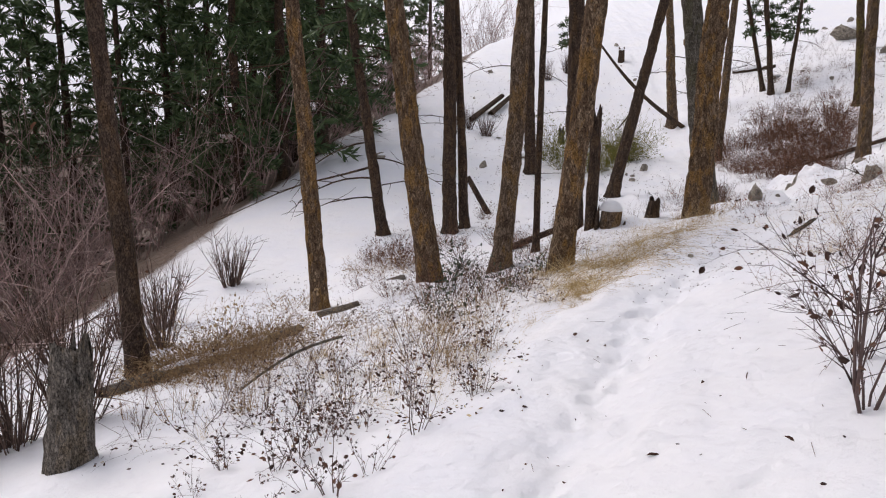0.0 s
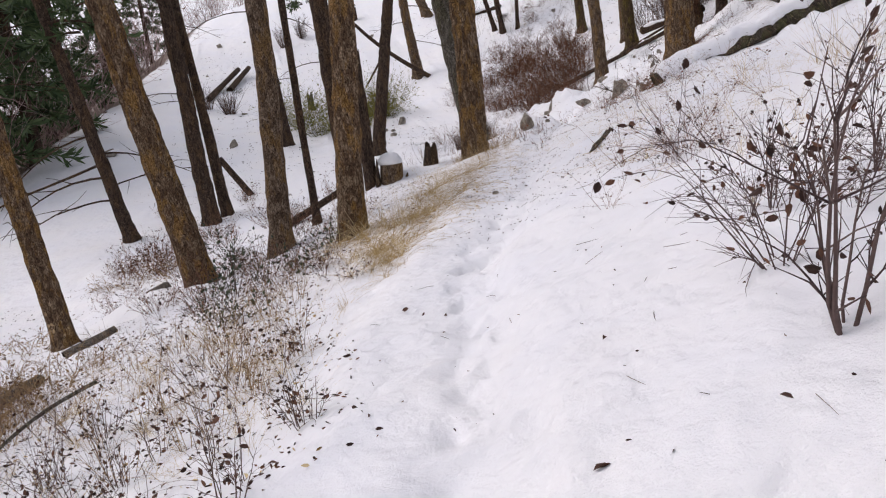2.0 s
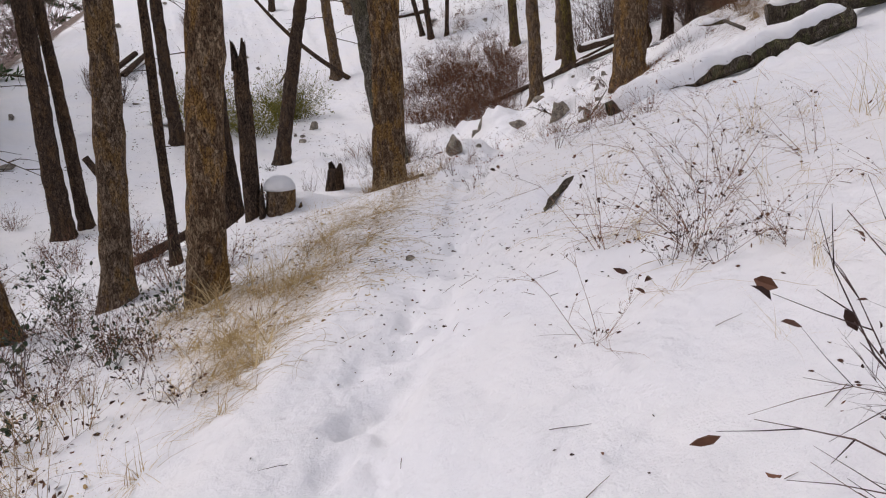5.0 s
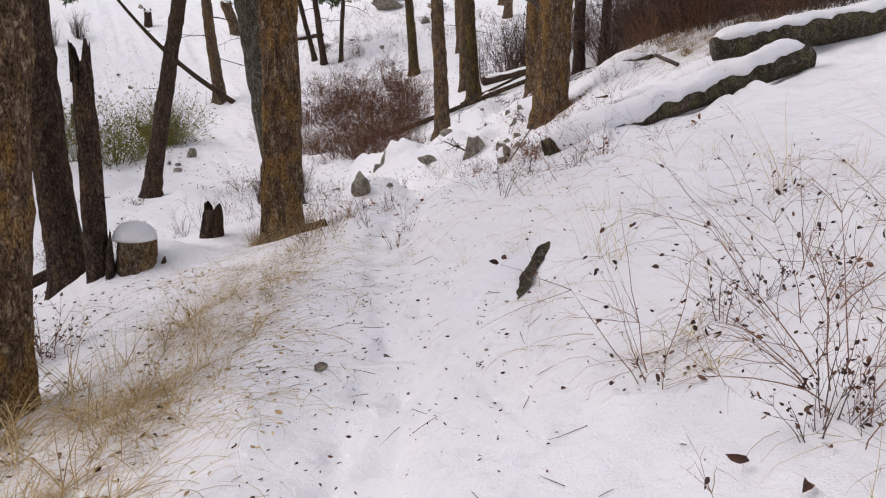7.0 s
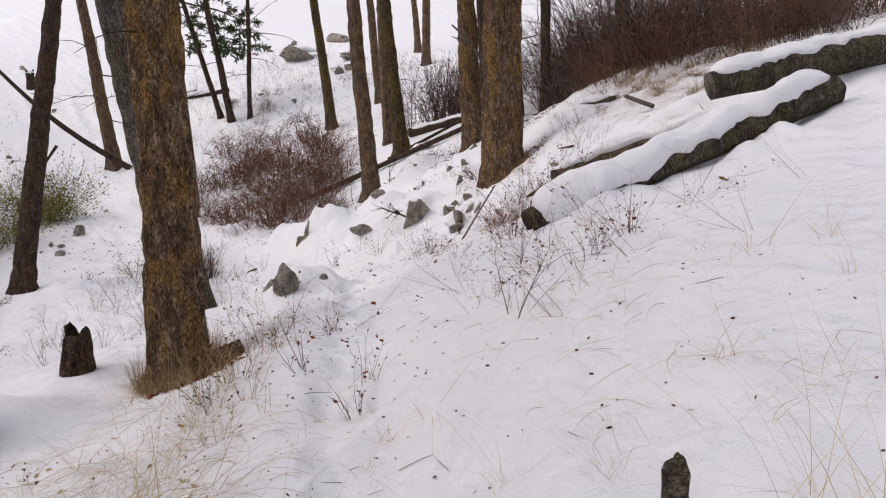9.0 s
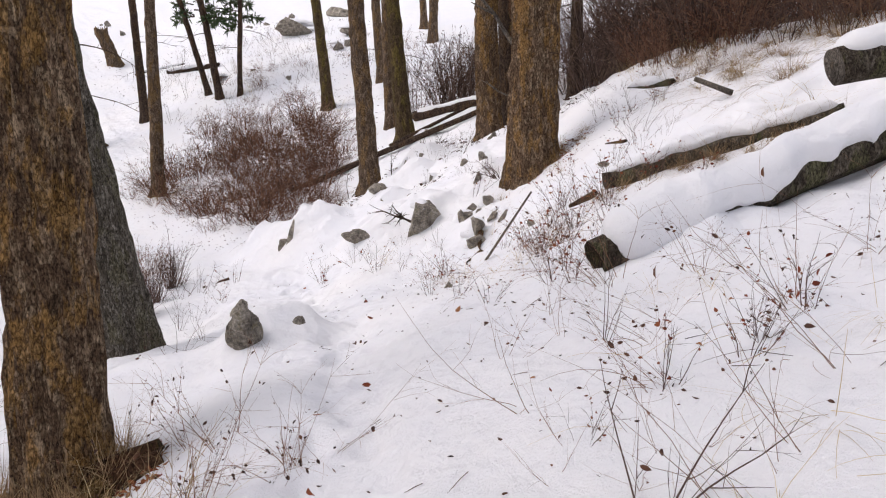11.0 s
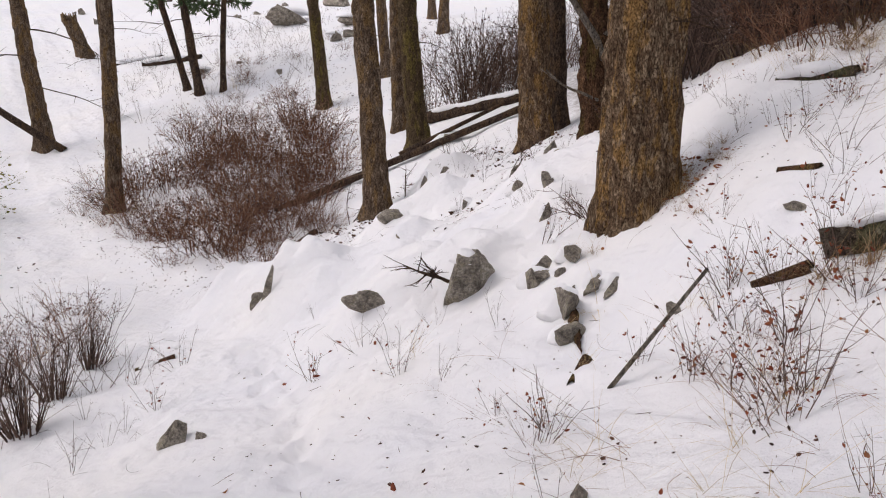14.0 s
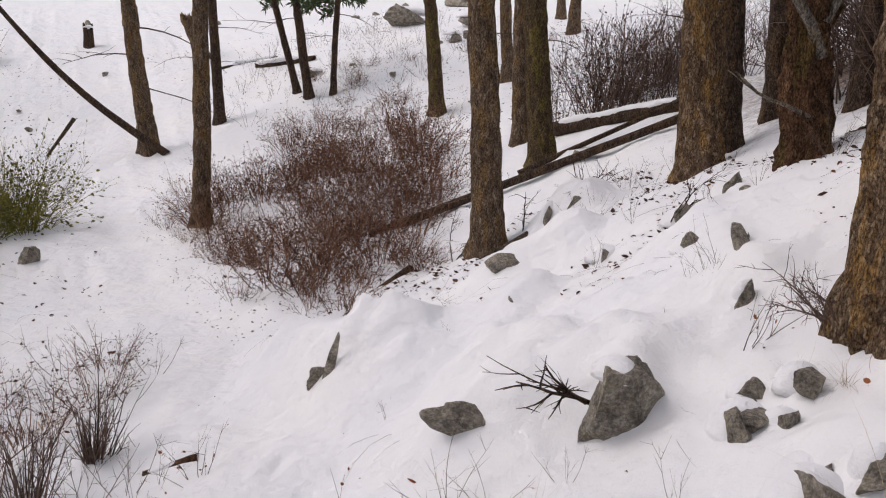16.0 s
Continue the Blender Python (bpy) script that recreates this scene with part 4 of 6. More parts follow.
stone(21, 10.65, 19.2, 0.1, 0.09, 0.3, "thin grey splinter of stone", 0, 20, 10, 0.2)
stone(22, 10.42, 18.35, 0.13, 0.1, 0.27, "thin leaning grey stone", 20, -25, 20, 0.25)
stone(23, 11.35, 19.3, 0.24, 0.2, 0.2, "warm grey stone below a dead trunk", 10, 0, -10, 0.3)
stone(24, 9.87, 15.65, 0.22, 0.18, 0.13, "mossy low stone on the upper slope", 30, 0, 0, 0.35)
stone(25, 5.84, 15.12, 0.24, 0.2, 0.42, "mossy grey stone jutting beside the path", 30, 10, -16, 0.3, None, 4)
stone(26, 6.2, 15.06, 0.05, 0.1, 0.2, "thin dark stone edge in the path's bank", 60, 0, 10, 0.3)
stone(28, 5.06, 16.35, 0.17, 0.14, 0.24, "small upright brown stone below the path", 0, 0, 5, 0.3)


def rotten_limb(x, y, length, wide, high, heading, label, seed, mat):
    """A ragged decayed limb, broad at one end, half sunk in the snow along the slope."""
    me = stone_mesh(seed, (length / 2, wide / 2, high / 2), 10, 5)
    co = np.empty(len(me.vertices) * 3)
    me.vertices.foreach_get("co", co)
    co = co.reshape(-1, 3)
    u = np.clip(co[:, 0] / length + 0.5, 0, 1)
    co[:, 1:] *= (0.3 + 0.7 * u + 0.2 * vnoise(co[:, 0] * 11, seed))[:, None]
    co[:, 1] += 0.012 * vnoise(co[:, 0] * 7, 2.0 + seed) + 0.012 * vnoise(co[:, 0] * 30, co[:, 2] * 30)
    a = radians(heading)
    px, py = x + math.cos(a) * co[:, 0] - math.sin(a) * co[:, 1], y + math.sin(a) * co[:, 0] + math.cos(a) * co[:, 1]
    co = np.stack([px, py, co[:, 2] + plain(px, py) + 0.018], 1)
    me.vertices.foreach_set("co", co.ravel())
    me.materials.clear()
    me.materials.append(mat)
    me.update()
    single("rotten_limb", me, pose(0, 0, 0), label, "log", "fallen wood")


rotten_limb(4.58, 9.64, 0.68, 0.22, 0.12, 43, "ragged mossy rotten limb breaking through the snow", 700, BARK_LOG)
rotten_limb(8.8, 16.36, 0.6, 0.14, 0.16, 50, "dark rotten wood below broken stones", 710, ROT)
stone(60, 8.29, 21.32, 0.22, 0.16, 0.14, "small grey stone breaking the snow", 10, -10, 0, 0.3)
stone(61, 8.49, 21.40, 0.22, 0.16, 0.14, "small grey stone breaking the snow", 57, 3, 5, 0.3)
stone(62, 9.73, 19.84, 0.20, 0.15, 0.10, "low lichened stone in the snow", 14, -4, 10, 0.3)
stone(63, 10.49, 20.68, 0.20, 0.15, 0.10, "low lichened stone in the snow", 61, 9, -9, 0.3)
stone(64, 12.15, 22.67, 0.26, 0.07, 0.16, "thin grey stone edge in the snow", 18, 2, -4, 0.3)
stone(65, 11.55, 21.50, 0.22, 0.16, 0.14, "small grey stone breaking the snow", 65, -5, 1, 0.3)
stone(66, 11.01, 19.49, 0.26, 0.07, 0.16, "thin grey stone edge in the snow", 22, 8, 6, 0.3)
stone(67, 10.44, 18.78, 0.22, 0.16, 0.14, "small grey stone breaking the snow", 69, 1, 11, 0.3)
stone(68, 10.49, 18.39, 0.26, 0.07, 0.16, "thin grey stone edge in the snow", 26, -6, -8, 0.3)
stone(69, 10.08, 18.08, 0.22, 0.16, 0.14, "small grey stone breaking the snow", -17, 7, -3, 0.3)
stone(70, 10.13, 17.95, 0.20, 0.15, 0.10, "low lichened stone in the snow", 30, 0, 2, 0.3)
stone(71, 11.28, 19.13, 0.22, 0.16, 0.14, "small grey stone breaking the snow", -13, -7, 7, 0.3)
stone(72, 10.58, 19.88, 0.26, 0.07, 0.16, "thin grey stone edge in the snow", 34, 6, -12, 0.3)
stone(73, 9.29, 20.32, 0.20, 0.15, 0.10, "low lichened stone in the snow", -9, -1, -7, 0.3)
stone(74, 9.59, 17.21, 0.22, 0.16, 0.14, "small grey stone breaking the snow", 38, -8, -2, 0.3)
stone(75, 9.50, 17.40, 0.20, 0.15, 0.10, "low lichened stone in the snow", -5, 5, 3, 0.3)
stone(30, 17.5, 40.3, 2.2, 1.4, 0.8, "broad grey outcrop on the upper slope", 15, 0, 8, 0.35, (0.3, 0.4, 0.45, 0.9, 0.6, 0.25))
stone(31, 17.5, 36.4, 0.6, 0.45, 0.38, "grey boulder on the upper slope", 0, 0, 0, 0.35, (0.0, 0.1, 0.25, 0.3, 0.24, 0.12))
stone(32, 19.0, 38.0, 0.9, 0.7, 0.4, "low grey outcrop among snow", 40, 0, 0, 0.35, (0.0, 0.2, 0.22, 0.5, 0.4, 0.18))
stone(33, 21.5, 44.0, 1.3, 1.0, 0.6, "grey crag high on the slope", 70, 0, 0, 0.35)
stone(34, 13.4, 37.9, 0.5, 0.3, 0.3, "dark stone in a hollow on the slope", 30, 0, 0, 0.4, (0.1, 0.12, 0.16, 0.3, 0.24, 0.12))
stone(35, 1.6, 29.5, 0.7, 0.3, 0.18, "dark stone edge on the open slope", 25, 0, 0, 0.4, (0.0, 0.2, 0.08, 0.5, 0.3, 0.12))
stone(36, 0.3, 27.0, 0.35, 0.25, 0.3, "small dark stone on the open slope", 0, 0, 0, 0.3)
stone(37, -3.4, 27.5, 0.55, 0.35, 0.28, "grey stone on the lower slope", 15, 0, 0, 0.3, (0, 0.1, 0.15, 0.26, 0.2, 0.1))
stone(38, 3.6, 25.3, 0.7, 0.5, 0.3, "snow-capped stone below a leaning trunk", 15, 0, 0, 0.3)
stone(39, 4.9, 22.2, 0.6, 0.45, 0.25, "snow-capped stone at a leaning trunk's foot", 55, 0, 0, 0.3)
stone(40, 7.45, 15.0, 0.1, 0.08, 0.06, "small dark pebble lying on the snow", 0, 0, 0)
stone(41, 9.1, 15.9, 0.12, 0.1, 0.08, "small dark stone on the snow", 20, 0, 0)
stone(42, 9.55, 16.1, 0.1, 0.09, 0.09, "small dark stone below a thick trunk", 20, 0, 0)
stone(43, 3.42, 9.75, 0.09, 0.06, 0.04, "dark stone at the path's edge", 10, 0, 0)

# Small dark stones and stubs that break the far snow slope.
g = np.random.default_rng(77)
for k in range(34):
    x, y = (g.uniform(-3, 8), g.uniform(24, 50)) if k < 20 else (g.uniform(11, 20), g.uniform(34, 50))
    if abs(x - float(np.interp(y, TRAIL[:, 1], TRAIL[:, 0]))) > 0.8 and brow(x, y) < -1.5:
        w = g.uniform(0.18, 0.55)
        stone(500 + k, x, y, w, w * 0.7, w * g.uniform(0.35, 0.7), "small dark stone on the far slope", g.uniform(0, 180), 0, 0, 0.35)


# ---- shrubs, grass and small plants ----
def shrub_meshes(seed, stems, height, spread, r, forks, mat, wobble=0.1, droop=0.0, base=0.08, leaf_count=0, leaf=0.03, leaf_mat=None, sides=4, sub=1, lean=(0, 0)):
    rng = np.random.default_rng(seed)
    paths, tips, ways = [], [], []
    for _ in range(stems):
        a, q = rng.uniform(0, 2 * np.pi), rng.uniform(0, 1) ** 0.6
        d = np.array([math.cos(a) * spread * q + lean[0], math.sin(a) * spread * q + lean[1], 1.0])
        l = height * rng.uniform(0.55, 1.15)
        main = bent((math.cos(a) * base * q, math.sin(a) * base * q, -0.05), d, l, 6, wobble, droop, rng)
        rr = r * rng.uniform(0.6, 1.2)
        paths.append((main, np.linspace(rr, rr * 0.22, 7)))
        for _ in range(forks):
            k = rng.integers(1, 6)
            e = (main[k + 1] - main[k]) / (l / 6) + rng.normal(size=3) * 0.55
            kid = bent(main[k], e, l * rng.uniform(0.2, 0.5), 4, wobble * 1.3, droop, rng)
            paths.append((kid, np.linspace(rr * 0.5, rr * 0.13, 5)))
            for _ in range(sub):
                j = rng.integers(1, 4)
                g = bent(kid[j], kid[j + 1] - kid[j] + rng.normal(size=3) * l * 0.05, l * rng.uniform(0.08, 0.22), 2, wobble, droop, rng)
                paths.append((g, np.linspace(rr * 0.3, rr * 0.1, 3)))
                tips.append(g[-1])
                ways.append(g[-1] - g[0])
            tips += [kid[-1], kid[2]]
            ways += [kid[-1] - kid[0]] * 2
    if stems > 12:
        stem = [mesh_of("branchwork", *tubes(paths, sides), mat)]
    else:
        n = len(paths) // stems
        stem = [mesh_of("stem", *tubes(paths[n * k : n * k + n], sides), mat) for k in range(stems)]
    if not leaf_count:
        return stem, None
    pick = rng.integers(0, len(tips), leaf_count)
    lv, lf = leaves([tips[i] + rng.normal(size=3) * 0.01 for i in pick], [ways[i] + rng.normal(size=3) * 0.05 + (0, 0, -0.04) for i in pick], leaf, rng)
    return stem, mesh_of("foliage", lv, lf, leaf_mat, False)


def shrub(name, meshes, x, y, label, category="shrub", group="", rz=0.0, scale=1.0, sink=0.0, leaf_label=""):
    t = thing(name, x, y, at(x, y, sink), label, category, group, rz, scale)
    for me in meshes[0]:
        part(me.name.split(".")[0], me, t)
    if meshes[1]:
        part("foliage", meshes[1], t, leaf_label)
    return t


def spread_out(protos, spots, rng, lo, hi, sink=0.02):
    """Copies of some plants over a list of spots."""
    for x, y in spots:
        p = protos[int(rng.integers(0, len(protos)))]
        k = rng.uniform(lo, hi)
        c = copy_thing(p, pose(x, y, at(x, y, sink), rng.normal() * 4, rng.normal() * 4, rng.uniform(0, 360)))
        c.scale = (k * rng.uniform(0.85, 1.15), k * rng.uniform(0.85, 1.15), k)


def inside(corners, n, rng):
    """Spots over a four-cornered patch."""
    a, b, c, d = (np.array(q, float) for q in corners)
    uv = rng.uniform(size=(n, 2))
    return [tuple((a * (1 - u) + b * u) * (1 - v) + (d * (1 - u) + c * u) * v) for u, v in uv]


def along(points, n, wide, rng):
    p = np.array(points, float)
    s = np.linspace(0, len(p) - 1, n)
    return [(np.interp(q, range(len(p)), p[:, 0]) + rng.normal() * wide, np.interp(q, range(len(p)), p[:, 1]) + rng.normal() * wide) for q in s]


rng = np.random.default_rng(7)

# The russet thicket in the hollow.
russet = [shrub("thicket_shrub", shrub_meshes(100 + i, 16, 1.0, 0.85, 0.0085, 6, TWIG_RED, 0.13, 0.0, 0.3, 330, 0.034, LEAF_DEAD, 3), *q, "dense russet bare shrub with tiny dead leaves", "shrub", "russet thicket", leaf_label="tiny dark curled leaves") for i, q in enumerate(((9.2, 23.4), (10.2, 25.6), (11.4, 27.0)))]
spread_out(russet, inside(((8.9, 22.9), (11.9, 24.6), (13.6, 31.0), (8.5, 29.9)), 78, rng), rng, 0.65, 1.05)
spread_out(russet, inside(((9.1, 22.2), (10.6, 22.9), (9.9, 24.4), (8.6, 23.8)), 16, rng), rng, 0.4, 0.75)
spread_out(russet, inside(((9.4, 29.8), (13.6, 29.0), (14.3, 32.6), (11.6, 33.8)), 20, rng), rng, 0.55, 0.9)
spread_out(russet, inside(((8.1, 24.0), (9.0, 23.2), (9.2, 30.0), (8.0, 30.0)), 10, rng), rng, 0.3, 0.55)

# The dark tangle on the upper slope.
tangle = [shrub("tangle_shrub", shrub_meshes(110 + i, 13, 2.1, 0.6, 0.013, 6, TWIG_DARK, 0.14, 0.0, 0.25, 0, sides=3), *q, "tall dark leafless shrub in a tangled thicket", "shrub", "dark upper thicket") for i, q in enumerate(((14.3, 20.6), (13.4, 18.2), (13.6, 16.0)))]
spread_out(tangle, inside(((13.9, 21.0), (12.9, 16.6), (19.0, 15.0), (20.5, 24.5)), 60, rng), rng, 0.7, 1.25)
spread_out(tangle, inside(((12.7, 17.2), (12.9, 13.9), (19.0, 11.5), (19.0, 15.0)), 30, rng), rng, 0.5, 0.9)
spread_out(tangle, inside(((12.0, 15.6), (12.4, 13.6), (13.4, 13.4), (13.2, 16.6)), 14, rng), rng, 0.25, 0.5)
spread_out(tangle, inside(((12.9, 19.2), (12.7, 17.9), (14.6, 18.0), (14.8, 20.8)), 16, rng), rng, 0.6, 0.95)
spread_out(tangle, inside(((15.0, 25.6), (15.6, 24.6), (19.5, 24.0), (19.5, 28.0)), 16, rng), rng, 0.6, 0.9)
leafy = shrub("leafy_shrub", shrub_meshes(118, 24, 1.5, 0.6, 0.01, 7, TWIG_DARK, 0.12, 0.0, 0.25, 420, 0.035, LEAF_DEAD, 3), 15.1, 25.4, "dark shrub holding dead brown leaves", "shrub", "dark upper thicket")
spread_out([leafy], [(15.7, 26.2), (14.7, 26.6), (16.4, 25.4), (15.2, 26.0), (16.1, 26.9), (15.6, 25.2), (16.9, 26.4), (17.3, 25.6), (14.9, 25.9)], rng, 0.85, 1.2)

spread_out(russet, inside(((12.5, 17.8), (12.6, 14.4), (14.6, 13.4), (14.4, 18.6)), 30, rng), rng, 0.5, 1.2)
spread_out(russet, inside(((10.6, 32.6), (19.0, 30.0), (21.0, 37.0), (13.0, 38.0)), 22, rng), rng, 0.25, 0.6)

# Brush filling the valley below the hill's brow.
brush = [shrub("valley_shrub", shrub_meshes(120 + i, 13, 3.8, 0.75, 0.015, 5, TWIG_MAUVE, 0.15, 0.0, 0.5, 60, 0.07, LEAF_DEAD, 3, 1), *q, "tall leafless mauve-brown shrub in the valley", "shrub", "valley brush") for i, q in enumerate(((-8.6, 12.0), (-9.0, 17.0), (-8.0, 23.0), (-11, 15.0)))]
spots = []
for _ in range(110):
    y = rng.uniform(5, 48)
    edge = -7.0 + 0.0042 * max(y - 14.0, 0) ** 2
    spots.append((edge - 0.9 - rng.uniform(0, 1) ** 1.4 * 15, y))
spread_out(brush, spots, rng, 0.95, 1.6)
spread_out(brush, [(-6.3, 10.2), (-7.3, 9.4), (-8.2, 8.4), (-6.9, 8.0), (-6.2, 12.2), (-9.5, 7.0), (-8.0, 6.0)], rng, 0.8, 1.05)
far_spots = [(rng.uniform(-34, 2), rng.uniform(50, 92)) for _ in range(36)]
spread_out(brush, [(x, y) for x, y in far_spots if x < -8.5 + 0.0042 * (y - 14.0) ** 2], rng, 1.3, 2.1)

# Clumps with many dark stems near the brow.
clump = [shrub("stem_clump", shrub_meshes(130 + i, 46, 1.15, 0.42, 0.011, 3, TWIG_DARK, 0.06, 0.0, 0.16, 0, sides=4), *q, "dense clump of dark upright shoots in snow", "shrub", "dark shoot clumps") for i, q in enumerate(((-4.25, 14.98), (-4.4, 12.25)))]
spread_out(clump, [(-2.75, 6.3), (-2.45, 6.7), (-4.9, 11.9), (-3.05, 6.0), (-5.2, 10.6), (-0.6, 34.0), (0.2, 33.2), (3.2, 43.5), (4.3, 44.5), (-3.6, 10.6)], rng, 0.75, 1.15)

# Matted dead bracken on the lower slope.
mat_ = [shrub("bracken", shrub_meshes(140 + i, 20, 0.6, 1.2, 0.005, 5, BRACKEN, 0.22, 0.06, 0.28, 120, 0.035, BRACKEN, 3), *q, "matted brown dead bracken and twigs on snow", "bracken", "matted bracken") for i, q in enumerate(((-1.5, 9.1), (-2.3, 8.6)))]
spread_out(mat_, inside(((-3.3, 8.0), (-1.2, 8.1), (-0.7, 9.9), (-2.3, 10.4)), 36, rng), rng, 0.7, 1.2)
spread_out(mat_, [(-1.3, 14.9), (-0.8, 15.3), (-1.7, 15.4), (-0.4, 14.4), (-2.4, 12.9)], rng, 0.7, 1.1)
redleaf = shrub("leafy_bush", shrub_meshes(146, 22, 0.75, 0.7, 0.006, 5, TWIG_RED, 0.12, 0.0, 0.2, 240, 0.04, LEAF_DEAD, 3), -1.1, 15.6, "low russet bush with curled dark leaves", "shrub", "low leafy bushes")
spread_out([redleaf], [(-0.7, 14.8), (-1.6, 16.4), (1.3, 13.6), (0.2, 10.3), (2.4, 17.0), (3.3, 17.8), (2.2, 11.9), (1.7, 12.2), (0.9, 9.6), (1.25, 10.3), (0.2, 11.2), (1.55, 9.8), (-0.4, 11.6), (0.8, 11.6)], rng, 0.45, 0.8)

# Evergreen leafy plants between the trunks.
ever = [shrub("evergreen_shrub", shrub_meshes(150 + i, 13, 0.5, 0.8, 0.006, 4, TWIG, 0.14, 0.0, 0.12, 80, 0.06, LEAF_GREEN, 3), *q, "low evergreen shrub with dark leathery leaves", "shrub", "evergreen shrubs", leaf_label="dark green leathery leaves") for i, q in enumerate(((0.55, 10.6), (0.4, 13.9)))]
spread_out(ever, [(0.5, 9.1), (0.35, 9.8), (0.65, 12.5), (3.9, 22.4), (5.3, 22.8), (3.0, 31.6), (0.6, 36.9)], rng, 0.45, 0.75)
spread_out(ever, [(0.60, 13.03), (1.53, 11.18), (1.33, 10.66), (0.91, 10.61), (1.76, 10.76), (-0.19, 16.09), (0.47, 13.42), (1.28, 9.95), (0.31, 12.42), (0.67, 9.07)], rng, 0.45, 0.75)
broom = shrub("broom_bush", shrub_meshes(155, 70, 1.6, 0.85, 0.007, 5, LEAF_YELLOW, 0.09, 0.035, 0.35, 1000, 0.06, LEAF_YELLOW, 3), 4.0, 27.4, "arching yellow-green bush above a dark base", "shrub", "yellow-green bushes")
spread_out([broom], [(3.2, 28.1), (2.6, 29.6), (4.6, 28.2), (5.6, 30.4), (5.2, 29.6), (5.9, 30.0)], rng, 0.65, 1.0)

# Bare shrubs with a few leaves beside the path.
side = [shrub("path_shrub", shrub_meshes(160, 5, 1.3, 0.4, 0.0095, 6, TWIG_STEM, 0.14, -0.01, 0.025, 80, 0.052, LEAF_DEAD, 6, 2, (0.06, 0.1)), 3.0, 4.41, "leggy bare shrub with curled brown leaves", "shrub", "shrubs beside the path", sink=0.03, leaf_label="curled dry brown leaves"),
        shrub("path_shrub", shrub_meshes(161, 9, 1.05, 0.75, 0.0055, 8, TWIG_STEM, 0.1, 0.01, 0.04, 80, 0.045, LEAF_DEAD, 4, 3, (-0.1, 0.15)), 3.26, 5.09, "spreading bare shrub with small dead leaves", "shrub", "shrubs beside the path", sink=0.03)]
spread_out([side[1]], [(4.03, 5.79), (3.8, 5.25), (3.69, 5.88), (4.02, 5.14)], rng, 0.35, 0.6)
spread_out(side[:1], [(3.72, 5.75), (4.15, 5.5)], rng, 0.5, 0.65)
low = [(4.35, 7.7), (4.5, 7.9), (4.2, 7.5), (4.7, 7.6), (4.55, 7.2), (4.35, 8.1), (4.8, 8.0), (5.0, 7.3), (4.6, 6.9)]
dock = [shrub("dead_forb", shrub_meshes(165 + i, 5, 0.5, 0.6, 0.004, 4, TWIG, 0.08, 0.0, 0.05, 40, 0.035, LEAF_DEAD, 4, 1), *q, "dead stalk with hanging dark leaves", "plant", "dead leafy stalks") for i, q in enumerate(((0.41, 4.45), (0.75, 5.2), (-0.1, 5.0)))]
spread_out(dock, inside(((-0.6, 5.0), (1.1, 5.4), (1.2, 7.6), (-0.9, 7.2)), 30, rng), rng, 0.6, 1.0)
arch = [shrub("arching_sprig", shrub_meshes(500 + i, 7, 0.75, 1.1, 0.0026, 4, TWIG_RED, 0.1, 0.05, 0.1, 26, 0.03, LEAF_DEAD, 4, 2, (-0.3, 0.1)), *q, "long thin red-brown sprigs arching over snow", "twig", "arching sprigs") for i, q in enumerate(((4.4, 7.75), (4.7, 8.1), (4.2, 8.3)))]
spread_out(arch, low[:5] + [(5.1, 8.4), (5.5, 8.1), (3.5, 7.25), (5.9, 9.3), (5.5, 6.9)], rng, 0.5, 0.95)
spread_out(arch, inside(((6.0, 11.6), (7.6, 11.6), (9.4, 15.2), (7.6, 15.4)), 7, rng), rng, 0.4, 0.8)
spread_out(arch, inside(((4.6, 12.4), (5.3, 12.6), (5.6, 14.0), (4.9, 14.0)), 6, rng), rng, 0.5, 0.8)
spread_out(dock, [(0.15, 4.1), (0.55, 4.7), (0.25, 4.6), (-0.5, 4.7)], rng, 0.6, 0.8)
bare = [shrub("bare_twig", shrub_meshes(170 + i, 4, 0.55, 0.7, 0.0035, 3, TWIG, 0.06, 0.0, 0.04, 0, sides=4, sub=1), *q, "thin bare brown twigs rising from snow", "twig", "bare twigs") for i, q in enumerate(((-0.7, 6.6), (6.6, 12.6), (5.6, 11.5)))]
pale = [shrub("pale_twig", shrub_meshes(185 + i, 7, 0.5, 0.5, 0.003, 4, BRACKEN, 0.08, 0.0, 0.08, 18, 0.03, LEAF_DEAD, 4, sub=1), *q, "thin straw-brown stalks rising from snow", "twig", "pale stalks") for i, q in enumerate(((0.2, 7.4), (-0.5, 7.8), (0.8, 6.9)))]
spread_out(pale, inside(((-1.9, 6.4), (1.15, 6.2), (1.3, 9.4), (-1.4, 9.2)), 70, rng), rng, 0.5, 1.0)
spread_out(bare, inside(((-1.9, 6.0), (0.9, 6.2), (0.6, 9.3), (-1.4, 8.6)), 36, rng), rng, 0.5, 1.1)
spread_out(bare, inside(((-1.2, 10.0), (1.5, 9.0), (1.6, 13.0), (-1.0, 13.6)), 34, rng), rng, 0.5, 1.0)
slant = [shrub("slanting_twig", shrub_meshes(175 + i, 3, 0.75, 0.7, 0.0017, 2, TWIG_RED, 0.13, 0.03, 0.12, 4, 0.028, LEAF_DEAD, 4, 1, (-0.8, 0.4)), *q, "long slanting twigs bent over by snow", "twig", "slanting twigs") for i, q in enumerate(((6.75, 12.4), (7.25, 13.2), (5.95, 12.3)))]
